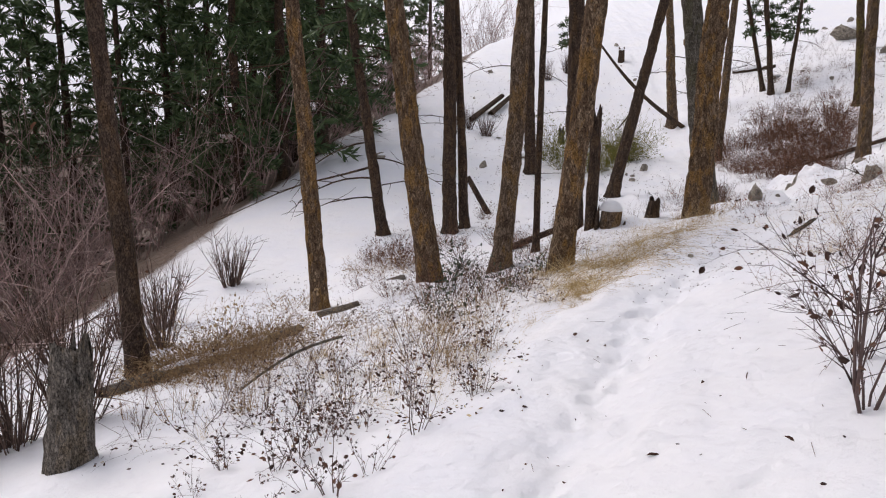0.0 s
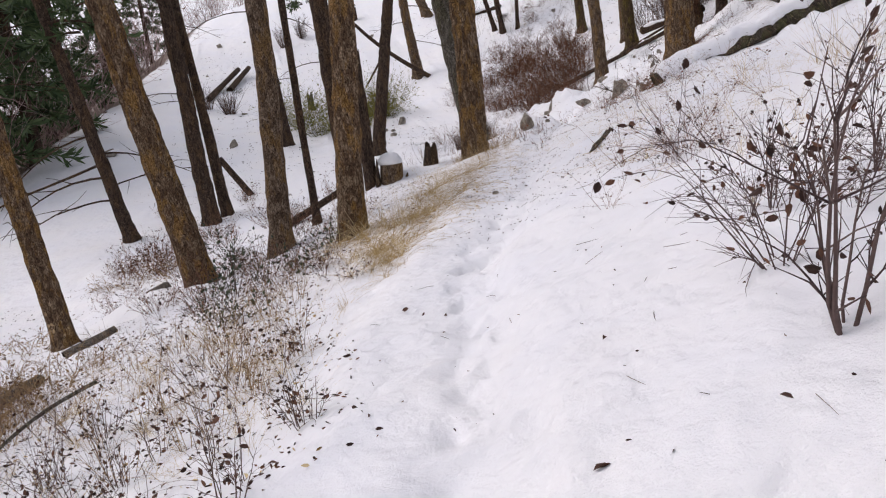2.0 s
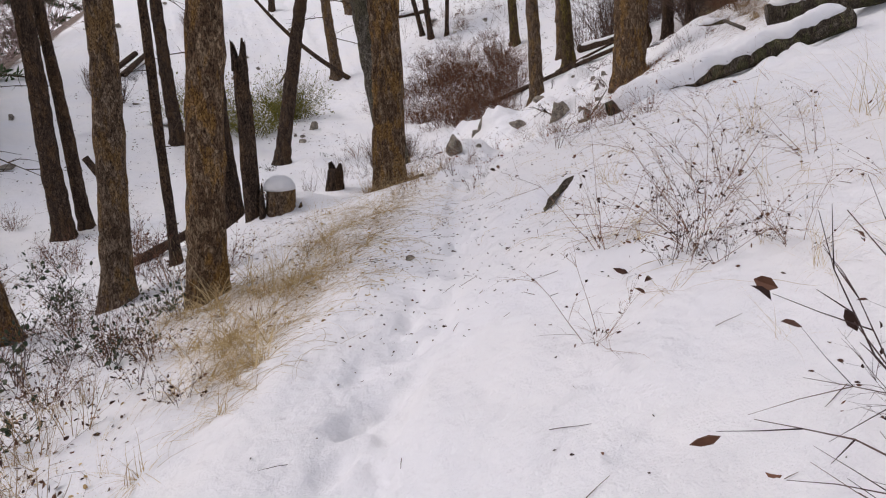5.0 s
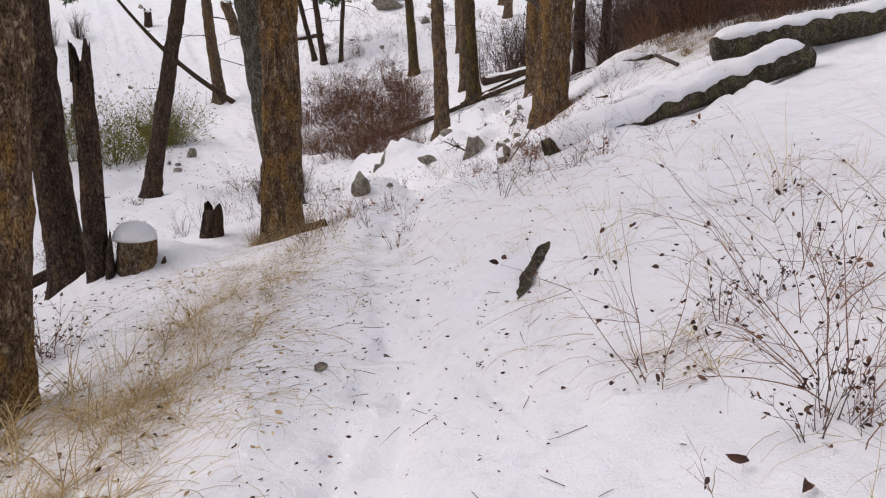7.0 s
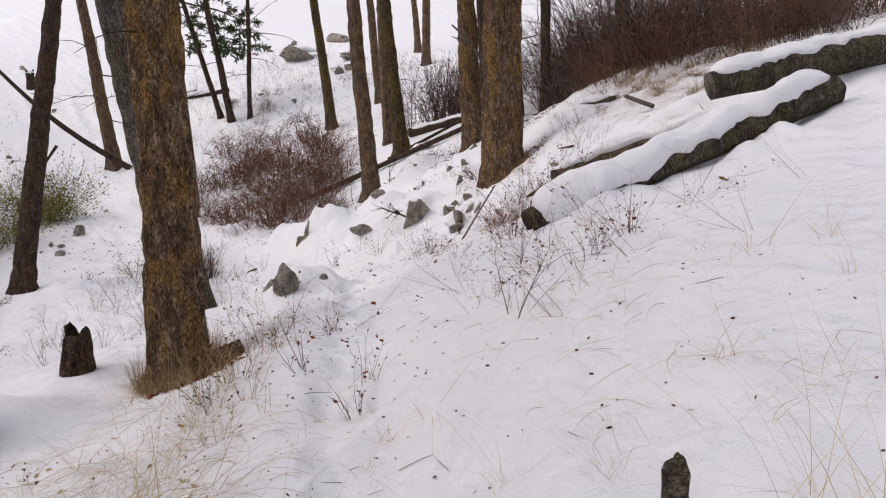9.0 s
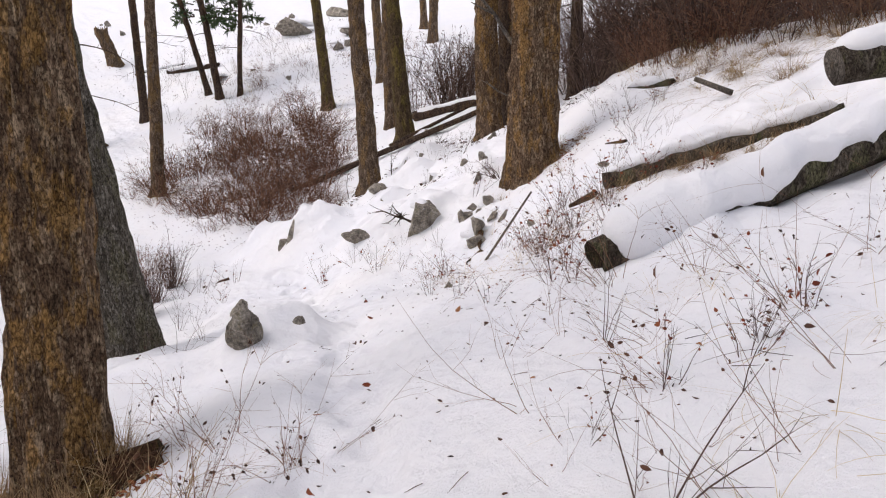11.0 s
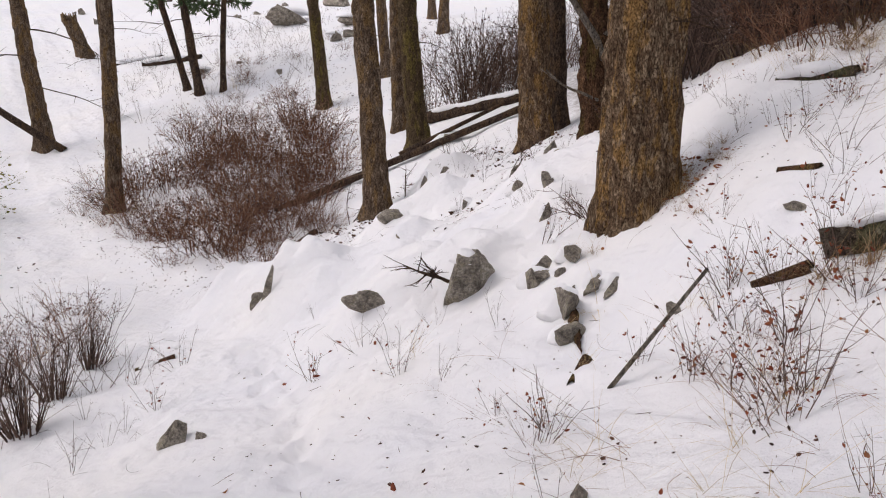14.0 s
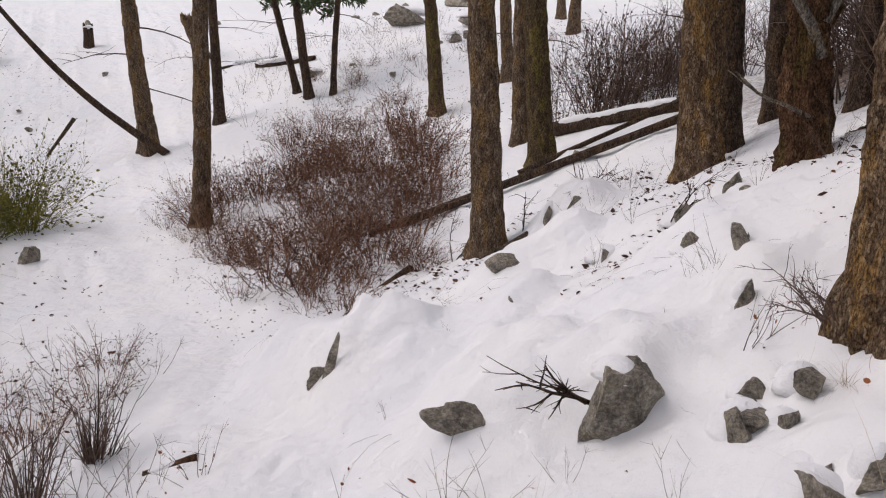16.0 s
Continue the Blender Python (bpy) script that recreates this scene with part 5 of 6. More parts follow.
for k, (x, y) in enumerate([(6.3, 11.9), (6.6, 11.5), (6.1, 11.3), (7.05, 12.6), (6.9, 13.3), (7.5, 12.4), (7.9, 12.0), (8.3, 11.4), (7.6, 13.9), (7.2, 14.3), (5.7, 11.2), (6.95, 10.9), (8.0, 14.4), (8.35, 14.9), (8.8, 14.5), (7.9, 15.0), (5.2, 8.7), (4.9, 7.9), (5.4, 7.4)]):
    c = copy_thing(slant[k % 3], pose(x, y, at(x, y, 0.02), 0, 0, rng.normal() * 40))
    c.scale = (rng.uniform(0.7, 1.1),) * 3
spread_out(slant, [(5.98, 11.63), (6.28, 11.90), (5.95, 11.31), (6.57, 12.33), (6.85, 12.79), (5.56, 8.93), (4.27, 7.39)], rng, 0.45, 0.75)
sprig = [shrub("red_leaved_sprig", shrub_meshes(180 + i, 5, 0.5, 0.8, 0.0035, 3, TWIG, 0.07, 0.0, 0.05, 16, 0.035, LEAF_RED, 4, 1), *q, "sparse sprig with a few red-brown leaves", "twig", "red-leaved sprigs", leaf_label="red-brown dry leaves") for i, q in enumerate(((8.9, 15.1), (9.4, 14.7), (9.2, 15.6)))]
spread_out(sprig, inside(((7.4, 13.6), (9.4, 14.0), (10.2, 16.2), (8.9, 16.0)), 30, rng), rng, 0.45, 0.9)
spread_out(sprig, [(7.06, 14.00), (7.16, 14.82), (7.11, 14.43), (7.39, 13.75), (7.34, 13.52), (8.48, 15.09), (8.16, 14.65), (7.72, 15.53), (8.05, 16.21), (6.18, 11.94), (5.79, 11.93), (6.69, 11.90), (6.51, 11.83), (8.55, 15.35), (8.72, 15.22), (8.54, 14.96), (8.32, 14.75), (7.74, 15.58), (7.87, 15.59), (8.45, 15.28), (8.58, 15.68)], rng, 0.45, 0.8)
spread_out(slant, [(6.18, 11.94), (5.79, 11.93), (5.65, 11.96), (5.89, 11.66), (6.59, 12.83), (6.24, 12.83), (5.72, 11.64), (6.93, 13.08), (6.61, 13.08), (7.23, 12.93), (6.17, 12.89), (8.11, 14.81), (7.73, 15.34), (7.77, 15.67), (7.97, 15.92), (8.08, 16.33)], rng, 0.45, 0.8)
spread_out(dock, [(4.13, 7.62), (4.27, 7.60), (4.26, 7.38), (4.49, 7.35), (4.24, 7.65), (4.60, 8.36), (4.82, 8.36), (1.62, 8.88), (1.48, 9.25), (1.76, 8.62), (6.69, 11.90)], rng, 0.4, 0.7)
spread_out(bare, [(11.26, 17.10), (10.75, 16.15), (11.49, 16.15), (10.45, 15.69), (11.53, 17.01), (10.33, 15.28), (11.89, 17.83), (10.88, 16.71), (10.87, 16.17), (11.33, 15.63), (10.57, 15.41), (12.04, 15.99), (10.92, 16.47), (10.48, 15.85), (10.22, 15.56)], rng, 0.4, 0.8)
spread_out(sprig, inside(((10.4, 16.0), (12.2, 15.4), (12.8, 18.0), (10.9, 17.8)), 18, rng), rng, 0.4, 0.8)
spread_out(sprig, [(4.7, 11.6), (4.9, 11.9), (4.75, 12.3), (6.9, 18.9), (7.9, 18.2), (8.1, 17.3), (7.0, 11.9), (7.3, 19.6), (9.75, 17.7)], rng, 0.6, 1.0)
spread_out(bare, inside(((8.0, 16.5), (10.6, 17.5), (11.6, 20.8), (8.6, 21.5)), 22, rng), rng, 0.3, 0.75)
spread_out(bare, inside(((5.0, 17.0), (7.0, 18.6), (7.3, 22.5), (5.0, 22.0)), 26, rng), rng, 0.5, 1.1)
spread_out(bare, inside(((3.3, 13.7), (6.3, 16.8), (7.2, 24.0), (4.0, 19.0)), 26, rng), rng, 0.5, 1.0)
spread_out(pale, [(4.29, 12.53), (4.47, 12.71), (4.70, 12.96), (4.13, 12.30), (4.48, 12.71), (4.23, 12.40), (5.07, 20.64), (5.36, 20.70), (4.40, 12.28), (4.10, 11.95)], rng, 0.5, 0.95)
spread_out([redleaf], [(-0.17, 17.74), (0.29, 15.66), (1.46, 14.27), (1.10, 15.76), (-1.18, 20.21), (0.63, 20.62), (-1.35, 16.98), (-1.52, 15.83), (-0.70, 15.11), (-1.21, 13.16), (-1.02, 16.82)], rng, 0.5, 0.85)
spread_out(clump, [(6.35, 19.9), (6.05, 19.3), (6.75, 20.5), (6.0, 20.6)], rng, 0.4, 0.62)
spread_out(russet, [(6.3, 21.2), (6.75, 21.8), (6.0, 22.2), (6.9, 22.6)], rng, 0.5, 0.7)
spread_out(bare, inside(((9.5, 34.0), (17.0, 33.0), (19.0, 41.0), (12.0, 41.0)), 110, rng), rng, 0.7, 1.5)
spread_out(bare, inside(((10.7, 17.2), (12.6, 19.3), (12.5, 22.5), (10.9, 21.0)), 22, rng), rng, 0.4, 0.9)


def tuft_mesh(seed, blades, length, spread, droop, width, mat):
    """A tuft of arching dry blades."""
    r = np.random.default_rng(seed)
    verts, faces = [], []
    for _ in range(blades):
        a = r.uniform(0, 2 * np.pi)
        d = np.array([math.cos(a) * spread * r.uniform(0.2, 1), math.sin(a) * spread * r.uniform(0.2, 1), 1.0])
        pts = bent((r.normal() * 0.035, r.normal() * 0.035, -0.02), d, length * r.uniform(0.45, 1.2), 5, 0.06, droop * r.uniform(0.3, 1.6), r)
        s = np.array([-math.sin(a), math.cos(a), 0.15]) * width
        o = len(verts)
        for k, p in enumerate(pts):
            w = 1 - (k / 5.2)
            verts += [p - s * w, p + s * w]
        faces += [(o + 2 * k, o + 2 * k + 1, o + 2 * k + 3, o + 2 * k + 2) for k in range(5)]
    return mesh_of("grass_tuft", verts, faces, mat, False)


NEAR, FAR = [], []


def tufts(meshes, spots, label, group, lo, hi):
    for x, y in spots:
        k = rng.uniform(lo, hi)
        if len(NEAR) > 270 and not (3.5 < y < 12 and x > 1.2):
            FAR.append((meshes[0], x, y, k))
            continue
        NEAR.append(k)
        ob = single("grass_tuft", meshes[int(rng.integers(0, len(meshes)))], pose(x, y, at(x, y), rng.normal() * 8, rng.normal() * 8, rng.uniform(0, 360)), label, "grass", group)
        ob.scale = (k, k, k)


thick_grass = [tuft_mesh(200 + i, 46, 0.62, 2.2, 0.32, 0.0027, STRAW) for i in range(3)]
laid_grass = [tuft_mesh(205 + i, 26, 0.7, 3.0, 0.3, 0.0013, STRAW) for i in range(3)]
thin_grass = [tuft_mesh(210 + i, 16, 0.62, 1.3, 0.16, 0.0013, STRAW) for i in range(3)]
brown_grass = [tuft_mesh(220 + i, 70, 0.42, 1.3, 0.26, 0.0017, BRACKEN) for i in range(2)]
tufts(thick_grass, along(((1.75, 8.3), (2.05, 9.1), (2.45, 10.1), (2.9, 10.9), (3.4, 11.7)), 30, 0.24, rng), "flattened golden dry grass along the path", "path-side grass", 0.55, 1.0)
tufts(thick_grass, along(((1.6, 10.4), (2.0, 10.5), (2.4, 10.6)), 12, 0.12, rng), "tall golden dry grass at a trunk's foot", "grass at tree feet", 0.8, 1.3)
tufts(thick_grass, inside(((1.85, 8.8), (2.25, 8.6), (2.75, 10.4), (2.2, 10.6)), 16, rng), "matted golden dry grass on the path's bank", "path-side grass", 0.6, 1.05)
tufts(thick_grass, [(2.07, 8.57), (2.06, 8.86), (2.35, 9.30), (2.44, 9.29), (2.20, 9.06), (3.00, 10.10), (2.78, 9.79), (2.57, 9.85), (2.43, 9.79), (2.22, 9.67), (2.79, 10.25), (3.04, 11.33), (3.38, 10.76), (2.78, 10.32)], "blond dry grass tussock on the path's bank", "path-side grass", 0.5, 0.85)
tufts(thin_grass, along(((2.2, 9.4), (2.8, 10.4), (3.4, 11.5), (4.1, 12.4)), 50, 0.3, rng), "thin dry grass stalks in snow", "thin grass", 0.6, 1.2)
foot_grass = [tuft_mesh(230 + i, 46, 0.42, 0.7, 0.12, 0.0026, BRACKEN) for i in range(2)]
tufts(foot_grass, [(4.57 + 0.3 * math.cos(a), 14.32 + 0.33 * math.sin(a)) for a in np.linspace(2.6, 6.6, 17)], "russet dead grass ringing a stout trunk", "grass at tree feet", 0.6, 1.0)
tufts(thick_grass, [(4.57 + 0.32 * math.cos(a), 14.28 + 0.32 * math.sin(a)) for a in np.linspace(3.2, 5.6, 8)], "straw-coloured grass against a trunk", "grass at tree feet", 0.6, 0.95)
tufts(thin_grass, inside(((-1.2, 5.8), (1.3, 6.0), (1.4, 9.0), (-0.8, 9.2)), 50, rng), "thin dry grass stalks on the lower slope", "thin grass", 0.5, 1.0)
tufts(thick_grass, inside(((-0.6, 7.2), (1.1, 7.0), (1.1, 9.4), (-0.9, 9.6)), 30, rng), "pale matted dry grass on snow", "path-side grass", 0.4, 0.7)
tufts(thin_grass, inside(((3.6, 5.8), (6.4, 6.6), (7.2, 10.8), (4.6, 10.6)), 26, rng), "sparse bent grass stalks on the slope", "thin grass", 0.5, 1.1)
tufts(thick_grass, [(4.35, 8.15), (4.5, 8.4), (4.3, 8.5)], "low straw tuft on the open snow", "slope grass", 0.4, 0.6)
tufts(thin_grass, [(6.2, 9.35), (6.0, 9.2), (6.35, 8.4), (6.5, 8.2), (6.7, 8.3), (6.45, 8.6), (6.6, 8.5)], "tall upright dry stalks in snow", "slope grass", 1.3, 2.0)
tufts(brown_grass, along(((9.3, 15.1), (9.7, 14.3), (10.1, 13.5)), 16, 0.06, rng), "dead brown grass under a log", "grass under logs", 0.8, 1.1)
tufts(foot_grass, [(10.2 + 0.36 * math.cos(a), 17.12 + 0.36 * math.sin(a)) for a in np.linspace(-2.2, 0.4, 9)], "russet needles and grass against a thick trunk", "grass at tree feet", 0.35, 0.6)
tufts(brown_grass, [(10.3, 16.75), (10.45, 16.95), (10.4, 17.25), (10.55, 16.7), (10.75, 16.75), (10.8, 16.9), (9.7, 17.1), (9.62, 17.25)], "brown needle heap beside a thick trunk", "grass at tree feet", 0.35, 0.6)
tufts(brown_grass, [(10.60, 16.71), (10.56, 16.75), (10.48, 16.55), (10.10, 16.59), (9.99, 16.40), (9.90, 16.27), (10.17, 16.67), (10.34, 16.68), (10.04, 16.61)], "reddish brown needle heap in the snow", "grass at tree feet", 0.35, 0.55)
tufts(thick_grass, [(8.55, 28.2), (8.8, 28.1), (8.95, 28.3), (14.4, 30.3), (14.1, 30.5), (13.3, 35.4), (13.6, 35.3), (13.9, 35.6), (10.6, 13.9), (10.2, 14.0)], "golden grass at a slim trunk's foot", "grass at tree feet", 0.9, 1.4)
tufts(thick_grass, [(10.6, 14.2), (11.0, 14.4), (11.5, 14.6), (12.1, 14.5), (12.6, 14.7), (9.1, 16.5), (6.4, 21.4)], "dry straw grass behind the logs", "grass under logs", 0.6, 1.0)
tufts(brown_grass, inside(((11.2, 14.6), (12.6, 13.4), (13.4, 15.6), (12.0, 17.2)), 34, rng), "brown dead grass below the dark thicket", "upper grass", 0.7, 1.3)
tufts(thick_grass, inside(((10.9, 14.8), (12.4, 13.4), (13.2, 15.6), (12.0, 16.8)), 18, rng), "straw grass below the dark thicket", "upper grass", 0.5, 0.9)
tufts(thin_grass, inside(((6.5, 13.6), (9.5, 15.2), (10.4, 18.5), (8.2, 18.5)), 12, rng), "thin bent grass on the stony slope", "thin grass", 0.4, 0.8)
tufts(thin_grass, inside(((11.0, 15.0), (13.0, 14.6), (13.4, 18.8), (11.4, 18.0)), 30, rng), "dry stalks below the dark thicket", "thin grass", 0.5, 1.0)


# ---- conifers of the valley ----
def valley_conifers():
    crowns = [crown_mesh("crown", 300 + i, 12.5, 2.7, 64, 34, 0.42) for i in range(3)]
    stem = trunk_mesh(310, 0.2, 0.18, 4, (0, 0), 13, BARK_DARK, 12, 0.6)
    g = np.random.default_rng(31)
    made = 0
    for bearing, far, h in ((-31, 28, 0.95), (-27, 33, 1.1), (-23.5, 29, 0.95), (-20.5, 34, 1.1), (-17.5, 31, 1.05), (-14.5, 36, 1.1), (-11.8, 33, 1.05), (-8.5, 44, 1.1), (-29, 44, 1.1), (-20, 46, 1.15), (-35, 30, 1.1), (-38, 24, 1.1), (-4.5, 62, 1.2), (-1.5, 74, 1.2), (-25, 64, 1.2), (-13, 66, 1.2), (-42, 36, 1.3), (-46, 28, 1.2), (-9.5, 30, 1.1), (-12.5, 27, 1.05), (-7, 38, 1.15), (-15.8, 26.5, 1.0)):
        a = radians(-bearing) + 0.083
        x, y = 1.24 - far * math.sin(a), 1.0 + far * math.cos(a)
        t = thing("fir_tree", x, y, at(x, y), "dark green fir with drooping boughs in the valley", "tree", "valley firs", g.uniform(0, 360), h * g.uniform(0.92, 1.08))
        part("trunk", stem, t)
        part("crown", crowns[made % 3], t, "dark green needled boughs", (0, 0, 0.9))
        made += 1


valley_conifers()
# Low green boughs on the slim trunks of the slope.
bough = crown_mesh("bough", 320, 1.6, 1.25, 11, 34, 0.22)
for x, y, h in ((13.2, 36.4, 2.2), (13.6, 35.9, 2.0), (-1.9, 18.9, 4.2), (4.3, 41.0, 2.6), (12.5, 37.4, 2.4)):
    single("fir_bough", bough, pose(x, y, at(x, y) + h, 0, 0, 40 * h), "green needled boughs hanging on a slim trunk", "branch", "low boughs")

# A dead branch lying over the boulder, and brush against the thickest trunk.
shrub("dead_branch", shrub_meshes(190, 3, 0.5, 0.25, 0.012, 6, BARK_DARK, 0.1, 0.03, 0.02, 0, sides=5, sub=2, lean=(-1.3, 0.7)), 9.0, 17.98, "dead twiggy branch resting by a boulder", "branch", sink=-0.2)
shrub("dead_branch", shrub_meshes(191, 9, 0.42, 0.6, 0.005, 7, TWIG, 0.14, 0.05, 0.05, 0, sides=4, sub=2, lean=(-0.8, 0.4)), 9.74, 17.25, "tangle of fallen twigs against a trunk", "branch", sink=-0.25)
shrub("broom_bush", shrub_meshes(156, 60, 1.25, 0.9, 0.006, 4, LEAF_YELLOW, 0.09, 0.05, 0.3, 200, 0.05, LEAF_YELLOW, 3), 5.6, 30.2, "arching yellow-green bush on the open slope", "shrub", "yellow-green bushes")
tufts(laid_grass, inside(((3.6, 6.2), (6.2, 7.0), (7.2, 11.5), (4.4, 12.0)), 34, rng), "dry grass laid flat on the snow", "laid grass", 0.5, 1.0)
tufts(laid_grass, [(3.62, 11.13), (3.39, 11.03), (3.15, 10.83), (2.97, 11.35), (3.91, 11.39), (3.20, 10.98), (2.93, 10.89), (3.36, 11.01), (3.01, 10.42), (3.18, 12.33), (3.39, 11.71), (3.02, 11.73), (3.64, 11.85), (2.85, 11.57), (3.12, 10.93)], "dry grass bent over the snowy bank", "laid grass", 0.5, 0.9)
tufts(laid_grass, along(((2.2, 9.2), (2.8, 10.4), (3.6, 11.7), (4.3, 12.8)), 34, 0.3, rng), "dry grass laid flat beside the path", "laid grass", 0.6, 1.2)
tufts(laid_grass, inside(((6.6, 11.4), (8.6, 11.8), (9.8, 15.5), (7.6, 15.6)), 18, rng), "dry grass bent flat below the logs", "laid grass", 0.5, 0.9)
tufts(thick_grass, [(4.72, 9.95), (4.76, 10.04), (4.66, 9.98)], "straw tuft over a mossy rotten limb", "slope grass", 0.3, 0.45)


# ---- litter on the snow ----
def litter(name, count, size, mat, patches, label, seed):
    r = np.random.default_rng(seed)
    places, ways = [], []
    for k in range(count):
        c = patches[int(r.integers(0, len(patches)))]
        x, y = inside(c, 1, r)[0]
        places.append((x, y, at(x, y) + 0.006))
        a = r.uniform(0, 2 * np.pi)
        ways.append((math.cos(a), math.sin(a), r.normal() * 0.25))
    v, f = leaves(places, ways, size, r, 0.24)
    single(name, mesh_of(name, v, f, mat, False), pose(0, 0, 0), label, "litter", kind="stuff")


PATCHES = [((1.0, 3.0), (3.2, 3.4), (4.6, 8.0), (1.8, 8.0)), ((2.4, 8.0), (5.6, 7.4), (7.0, 12.0), (4.0, 12.4)), ((4.8, 12.0), (8.4, 11.6), (9.8, 16.0), (6.6, 16.6)), ((6.6, 16.6), (9.8, 16.0), (12.0, 20.0), (7.6, 21.5)), ((9.6, 15.8), (12.6, 15.0), (13.2, 19.0), (10.5, 18.5)), ((2.6, 8.2), (4.6, 8.0), (4.6, 11.0), (3.4, 11.4))]
LOW = [((-1.6, 5.4), (1.4, 5.2), (1.6, 9.6), (-1.6, 10.0)), ((-0.8, 10.0), (2.6, 9.4), (3.6, 13.4), (-1.4, 14.6)), ((-3.4, 10.0), (-0.6, 10.0), (0.8, 17.0), (-4.0, 16.0))]
litter("leaf_litter", 1700, 0.022, LEAF_DEAD, PATCHES[1:], "scattered small dark dead leaves on snow", 401)
litter("red_litter", 70, 0.05, LEAF_RED, PATCHES[2:5], "scattered red-brown fallen leaves on snow", 402)
litter("brush_litter", 2600, 0.035, LEAF_DEAD, LOW, "dense dark leaf litter on the lower slope", 403)
litter("straw_litter", 700, 0.035, STRAW, LOW[:2] + [((2.0, 8.8), (2.9, 8.8), (4.3, 12.4), (3.3, 12.8))], "straw and dead grass bits on snow", 404)
litter("thicket_litter", 4200, 0.034, LEAF_DEAD, [((8.0, 22.6), (12.6, 24.6), (14.2, 32.5), (7.6, 30.0)), ((12.8, 32.0), (15.0, 30.0), (17.5, 38.0), (12.8, 38.5))], "tiny dark seeds and leaves about the thicket", 405)


def stick_litter():
    r = np.random.default_rng(410)
    paths = []
    for _ in range(220):
        x, y = inside(PATCHES[int(r.integers(0, len(PATCHES)))], 1, r)[0]
        a, l = r.uniform(0, 2 * np.pi), r.uniform(0.04, 0.15)
        pts = [(x + math.cos(a) * l * u, y + math.sin(a) * l * u + 0.02 * math.sin(u * 5) * l, at(x + math.cos(a) * l * u, y + math.sin(a) * l * u) + 0.006) for u in (0, 0.35, 0.7, 1)]
        paths.append((pts, (0.0016, 0.0016, 0.0013, 0.0007)))
    v, f = tubes(paths, 4)
    single("twig_litter", mesh_of("twig_litter", v, f, TWIG), pose(0, 0, 0), "thin broken twigs lying on the snow", "litter", kind="stuff")


stick_litter()
LEAF_PROTO = [leaves([(0, 0, 0)], [(1, 0.1, 0.2 * i)], 0.085, np.random.default_rng(420 + i), 0.26) for i in range(3)]
for i, (x, y, k) in enumerate(((1.98, 4.35, 1.1), (2.69, 5.18, 0.7), (2.59, 4.17, 0.8), (2.47, 5.25, 0.5), (1.85, 7.05, 0.8), (1.95, 6.9, 0.6), (2.1, 6.8, 0.6), (3.93, 7.66, 0.9), (3.96, 8.53, 0.6), (3.72, 9.65, 0.6), (4.22, 8.41, 0.6), (3.85, 7.4, 0.9), (3.95, 7.5, 0.8), (7.2, 15.95, 0.5), (7.35, 15.9, 0.5), (6.35, 14.5, 0.8), (8.25, 18.4, 0.6), (8.35, 18.6, 0.6))):
    me = mesh_of("dead_leaf", LEAF_PROTO[i % 3][0], LEAF_PROTO[i % 3][1], LEAF_DEAD if i < 16 else LEAF_RED, False)
    ob = single("dead_leaf", me, pose(x, y, at(x, y) + 0.012, 8, -6, 77 * i), "curled dark dead leaf lying on snow", "leaf", "fallen leaves")
    ob.scale = (k, k, k)


def far_grass(name, mat, label, seed):
    """The grass of one colour farther off, as one mesh."""
    r = np.random.default_rng(seed)
    verts, faces, n = [], [], 0
    for me, x, y, k in FAR:
        if me.materials[0] != mat:
            continue
        co = np.empty(len(me.vertices) * 3)
        me.vertices.foreach_get("co", co)
        co = co.reshape(-1, 3) * k
        a = r.uniform(0, 2 * np.pi)
        verts.append(np.stack([co[:, 0] * math.cos(a) - co[:, 1] * math.sin(a) + x, co[:, 0] * math.sin(a) + co[:, 1] * math.cos(a) + y, co[:, 2] + at(x, y)], 1))
        faces += [tuple(i + n for i in p.vertices) for p in me.polygons]
        n += len(co)
    single(name, mesh_of(name, np.concatenate(verts), faces, mat, False), pose(0, 0, 0), label, "grass", kind="stuff")


far_grass("dry_grass", STRAW, "dry straw grass scattered over the hillside", 431)
far_grass("brown_grass", BRACKEN, "russet dead grass and needles on the upper slope", 432)


def loose_stalks(count, patches, length, mat, label, seed):
    """Single dry stalks lying on the snow or bent just above it."""
    r = np.random.default_rng(seed)
    paths = []
    for _ in range(count):
        x, y = inside(patches[int(r.integers(0, len(patches)))], 1, r)[0]
        a, l = r.normal() * 0.9 + 2.6, length * r.uniform(0.4, 1.3)
        rise = r.uniform(0.02, 0.5) ** 1.5 * 0.55
        pts = []
        for u in (0, 0.25, 0.5, 0.75, 1):
            px, py = x + math.cos(a + 0.5 * u) * l * u, y + math.sin(a + 0.5 * u) * l * u
            pts.append((px, py, at(px, py) + 0.006 + rise * l * math.sin(u * 2.6)))
        paths.append((pts, np.array((1, 0.95, 0.85, 0.65, 0.3)) * r.uniform(0.0007, 0.0013)))
    v, f = tubes(paths, 3)
    single("loose_stalks", mesh_of("loose_stalks", v, f, mat), pose(0, 0, 0), label, "grass", kind="stuff")


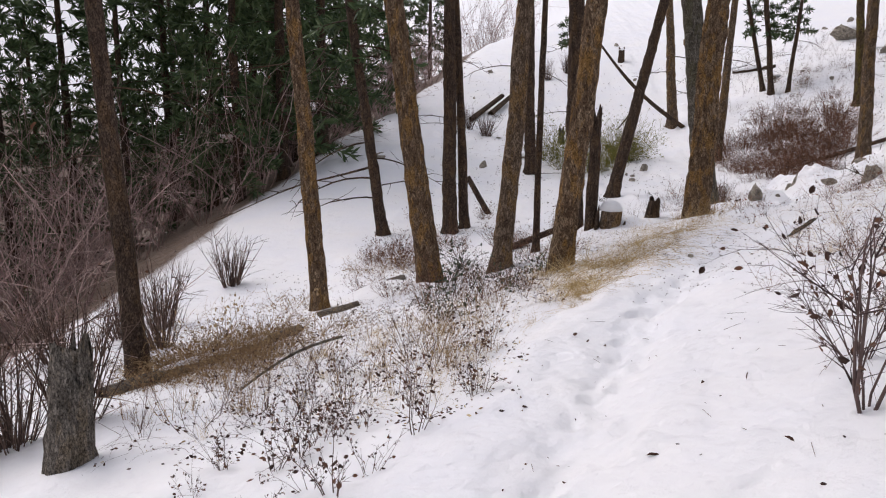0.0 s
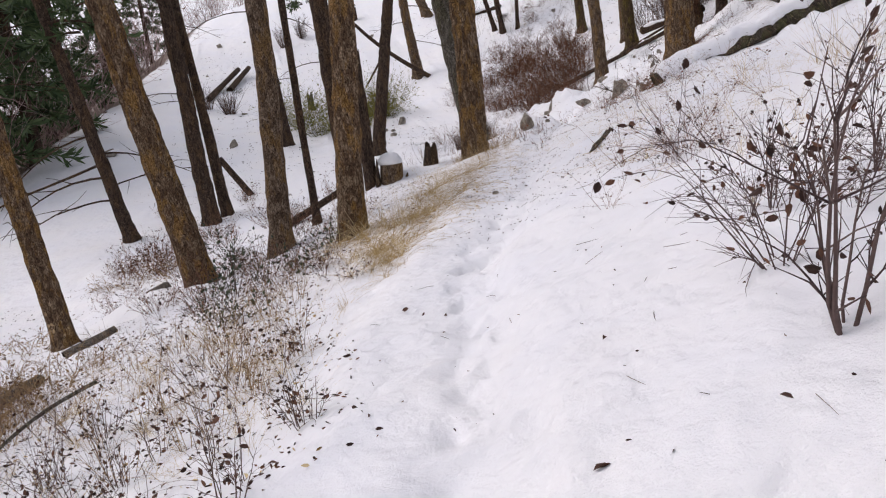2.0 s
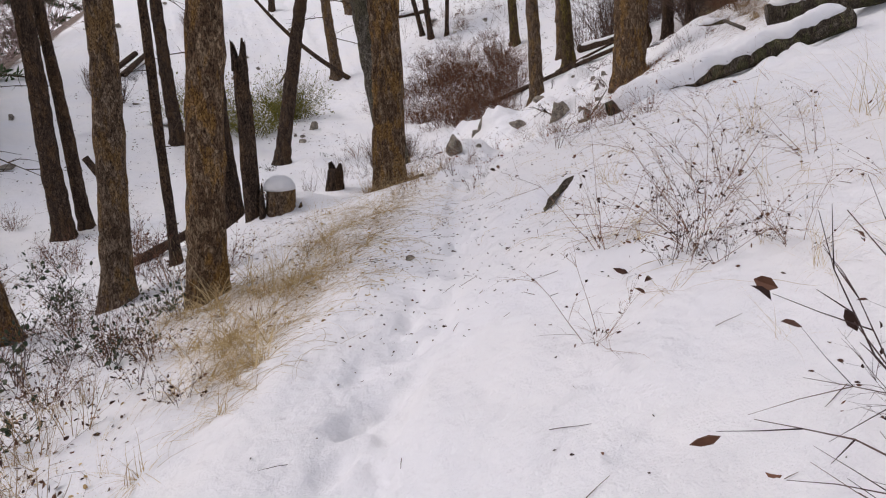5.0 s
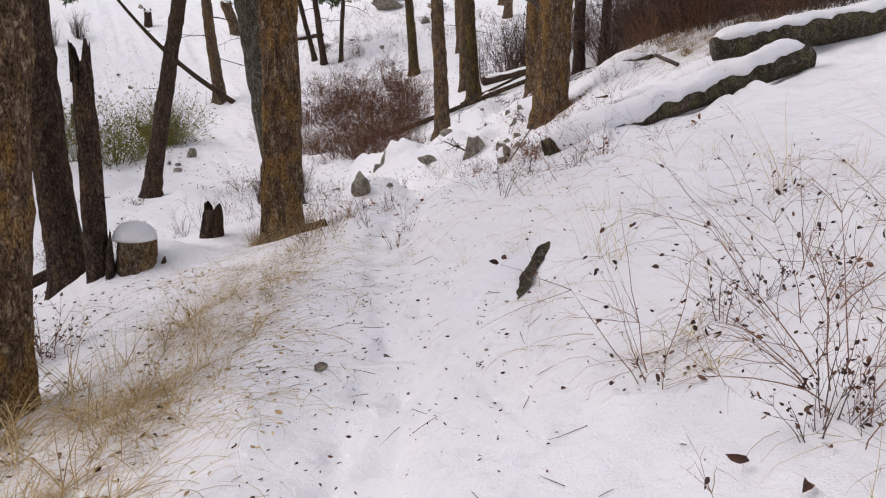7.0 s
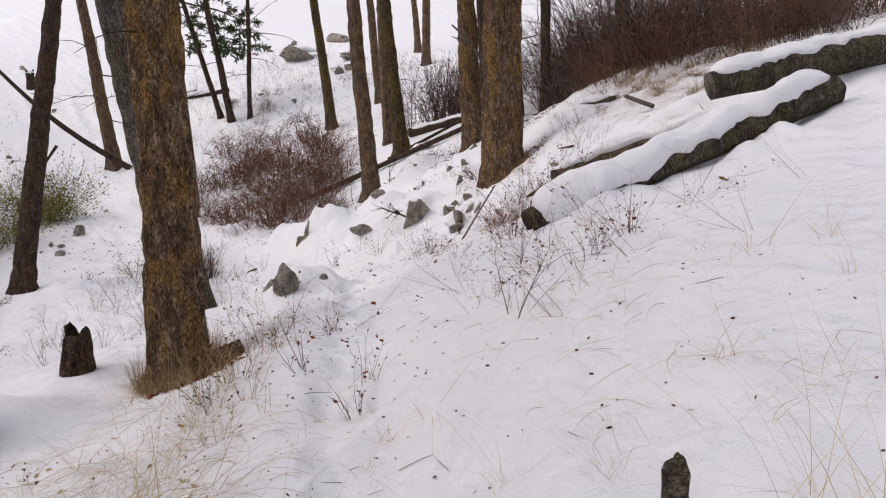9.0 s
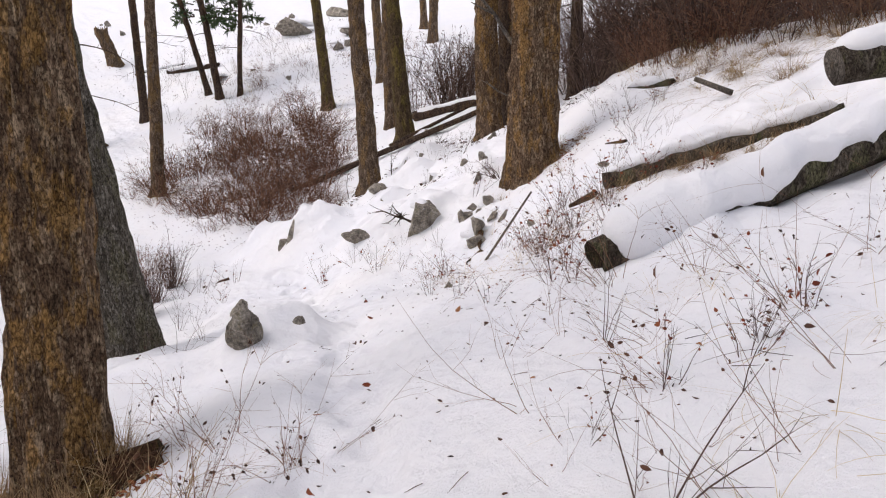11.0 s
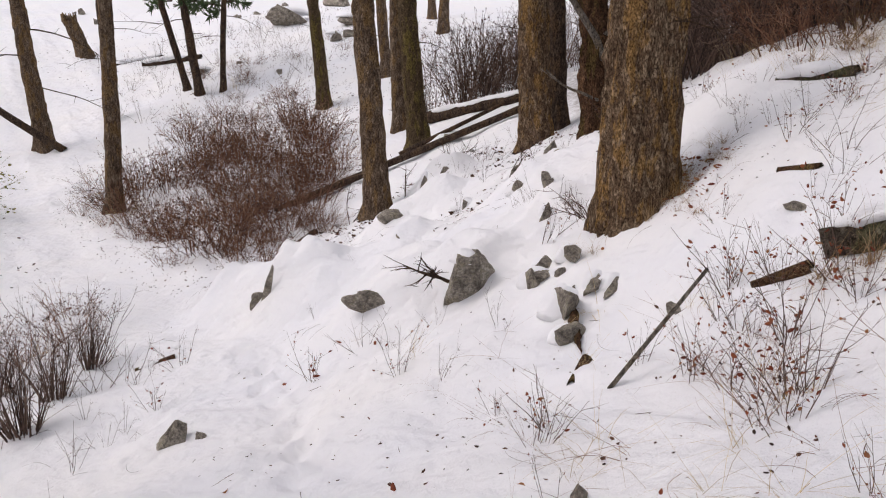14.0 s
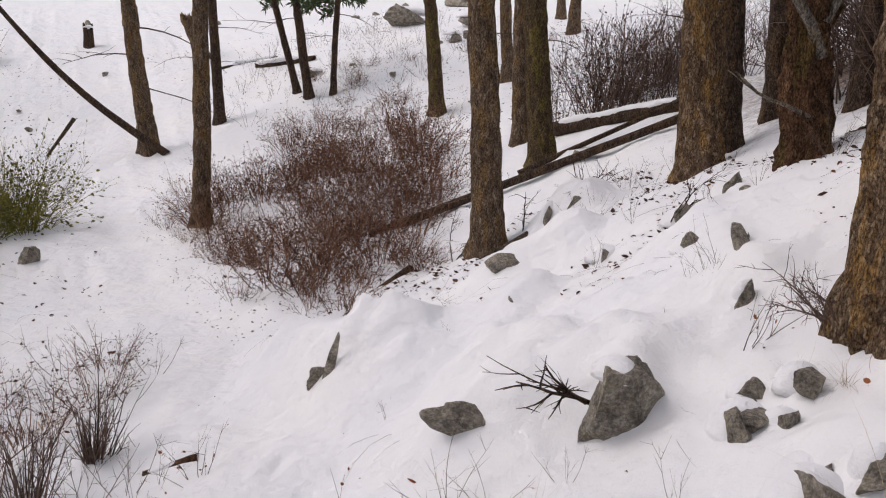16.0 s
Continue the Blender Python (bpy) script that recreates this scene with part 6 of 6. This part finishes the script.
BANK = [((1.6, 8.0), (2.9, 8.6), (4.6, 12.6), (3.2, 13.0)), ((2.4, 9.4), (3.4, 9.2), (4.7, 11.8), (3.6, 12.4))]
loose_stalks(800, BANK, 0.34, STRAW, "golden stalks strewn along the path's bank", 441)
loose_stalks(190, [((3.6, 6.4), (6.4, 6.8), (7.4, 11.4), (4.4, 11.6)), ((4.0, 7.4), (5.4, 7.4), (5.6, 9.2), (4.2, 9.4)), ((4.6, 9.5), (6.6, 9.6), (7.8, 12.6), (5.6, 12.2))], 0.27, STRAW, "pale dry stalks bent over the open snow", 442)
loose_stalks(170, [((6.4, 11.2), (9.0, 11.8), (10.0, 15.6), (7.4, 15.8)), ((8.4, 15.0), (12.4, 14.2), (12.8, 18.2), (9.6, 17.0))], 0.24, TWIG_RED, "thin red-brown stalks on the upper snow", 443)
loose_stalks(700, [((-1.8, 5.6), (1.2, 5.6), (1.5, 10.0), (-1.6, 10.2)), ((-2.0, 10.0), (2.2, 10.0), (3.8, 14.2), (-1.6, 15.0))], 0.3, TWIG, "brown stalks strewn on the lower slope", 444)
loose_stalks(160, [((4.4, 13.8), (6.2, 15.8), (7.4, 23.0), (4.2, 20.0)), ((8.0, 16.0), (11.0, 16.6), (12.2, 21.0), (8.4, 22.0))], 0.26, TWIG_DARK, "dark thin stalks among the snowy stones", 445)
loose_stalks(520, [((12.0, 13.6), (13.4, 13.2), (14.4, 18.0), (12.2, 17.4)), ((10.6, 14.4), (12.6, 13.4), (13.0, 15.6), (11.2, 16.2))], 0.5, BRACKEN, "brown dead stalks below the dark thicket", 446)
FAR_SNOW = [((-2.0, 22.0), (7.0, 21.0), (7.0, 44.0), (-1.0, 44.0)), ((12.0, 28.0), (20.0, 26.0), (22.0, 44.0), (9.0, 44.0)), ((8.4, 18.6), (12.4, 18.0), (12.8, 23.0), (8.4, 22.6))]
litter("slope_litter", 5600, 0.06, LEAF_DEAD, FAR_SNOW, "dark specks of bark and leaves on far snow", 406)
loose_stalks(900, FAR_SNOW, 0.4, TWIG_DARK, "thin dark stalks poking from the far slope", 447)
litter("path_litter", 60, 0.022, LEAF_DEAD, PATCHES[:1], "few tiny dark bits on the trodden snow", 407)
# Broken twiggy branches among the stones.
for k, (x, y, turn) in enumerate(((11.9, 21.9, 20), (12.2, 22.3, 140), (11.3, 22.2, 80), (10.6, 22.6, 200), (11.0, 19.6, 60))):
    c = shrub("dead_branch", shrub_meshes(600 + k, 3, 0.7, 0.6, 0.011, 5, BARK_DARK, 0.16, 0.06, 0.06, 0, sides=5, sub=2, lean=(-0.9, -0.4)), x, y, "dark broken twiggy branch lying among stones", "branch", "broken branches", turn, 0.9, -0.04)
litter("needle_litter", 420, 0.045, LEAF_RED, [((9.9, 16.4), (10.6, 16.5), (10.8, 17.2), (10.3, 17.3)), ((4.2, 13.85), (4.95, 13.75), (5.05, 14.25), (4.3, 14.15))], "russet needles and bark heaped at trunk feet", 408)
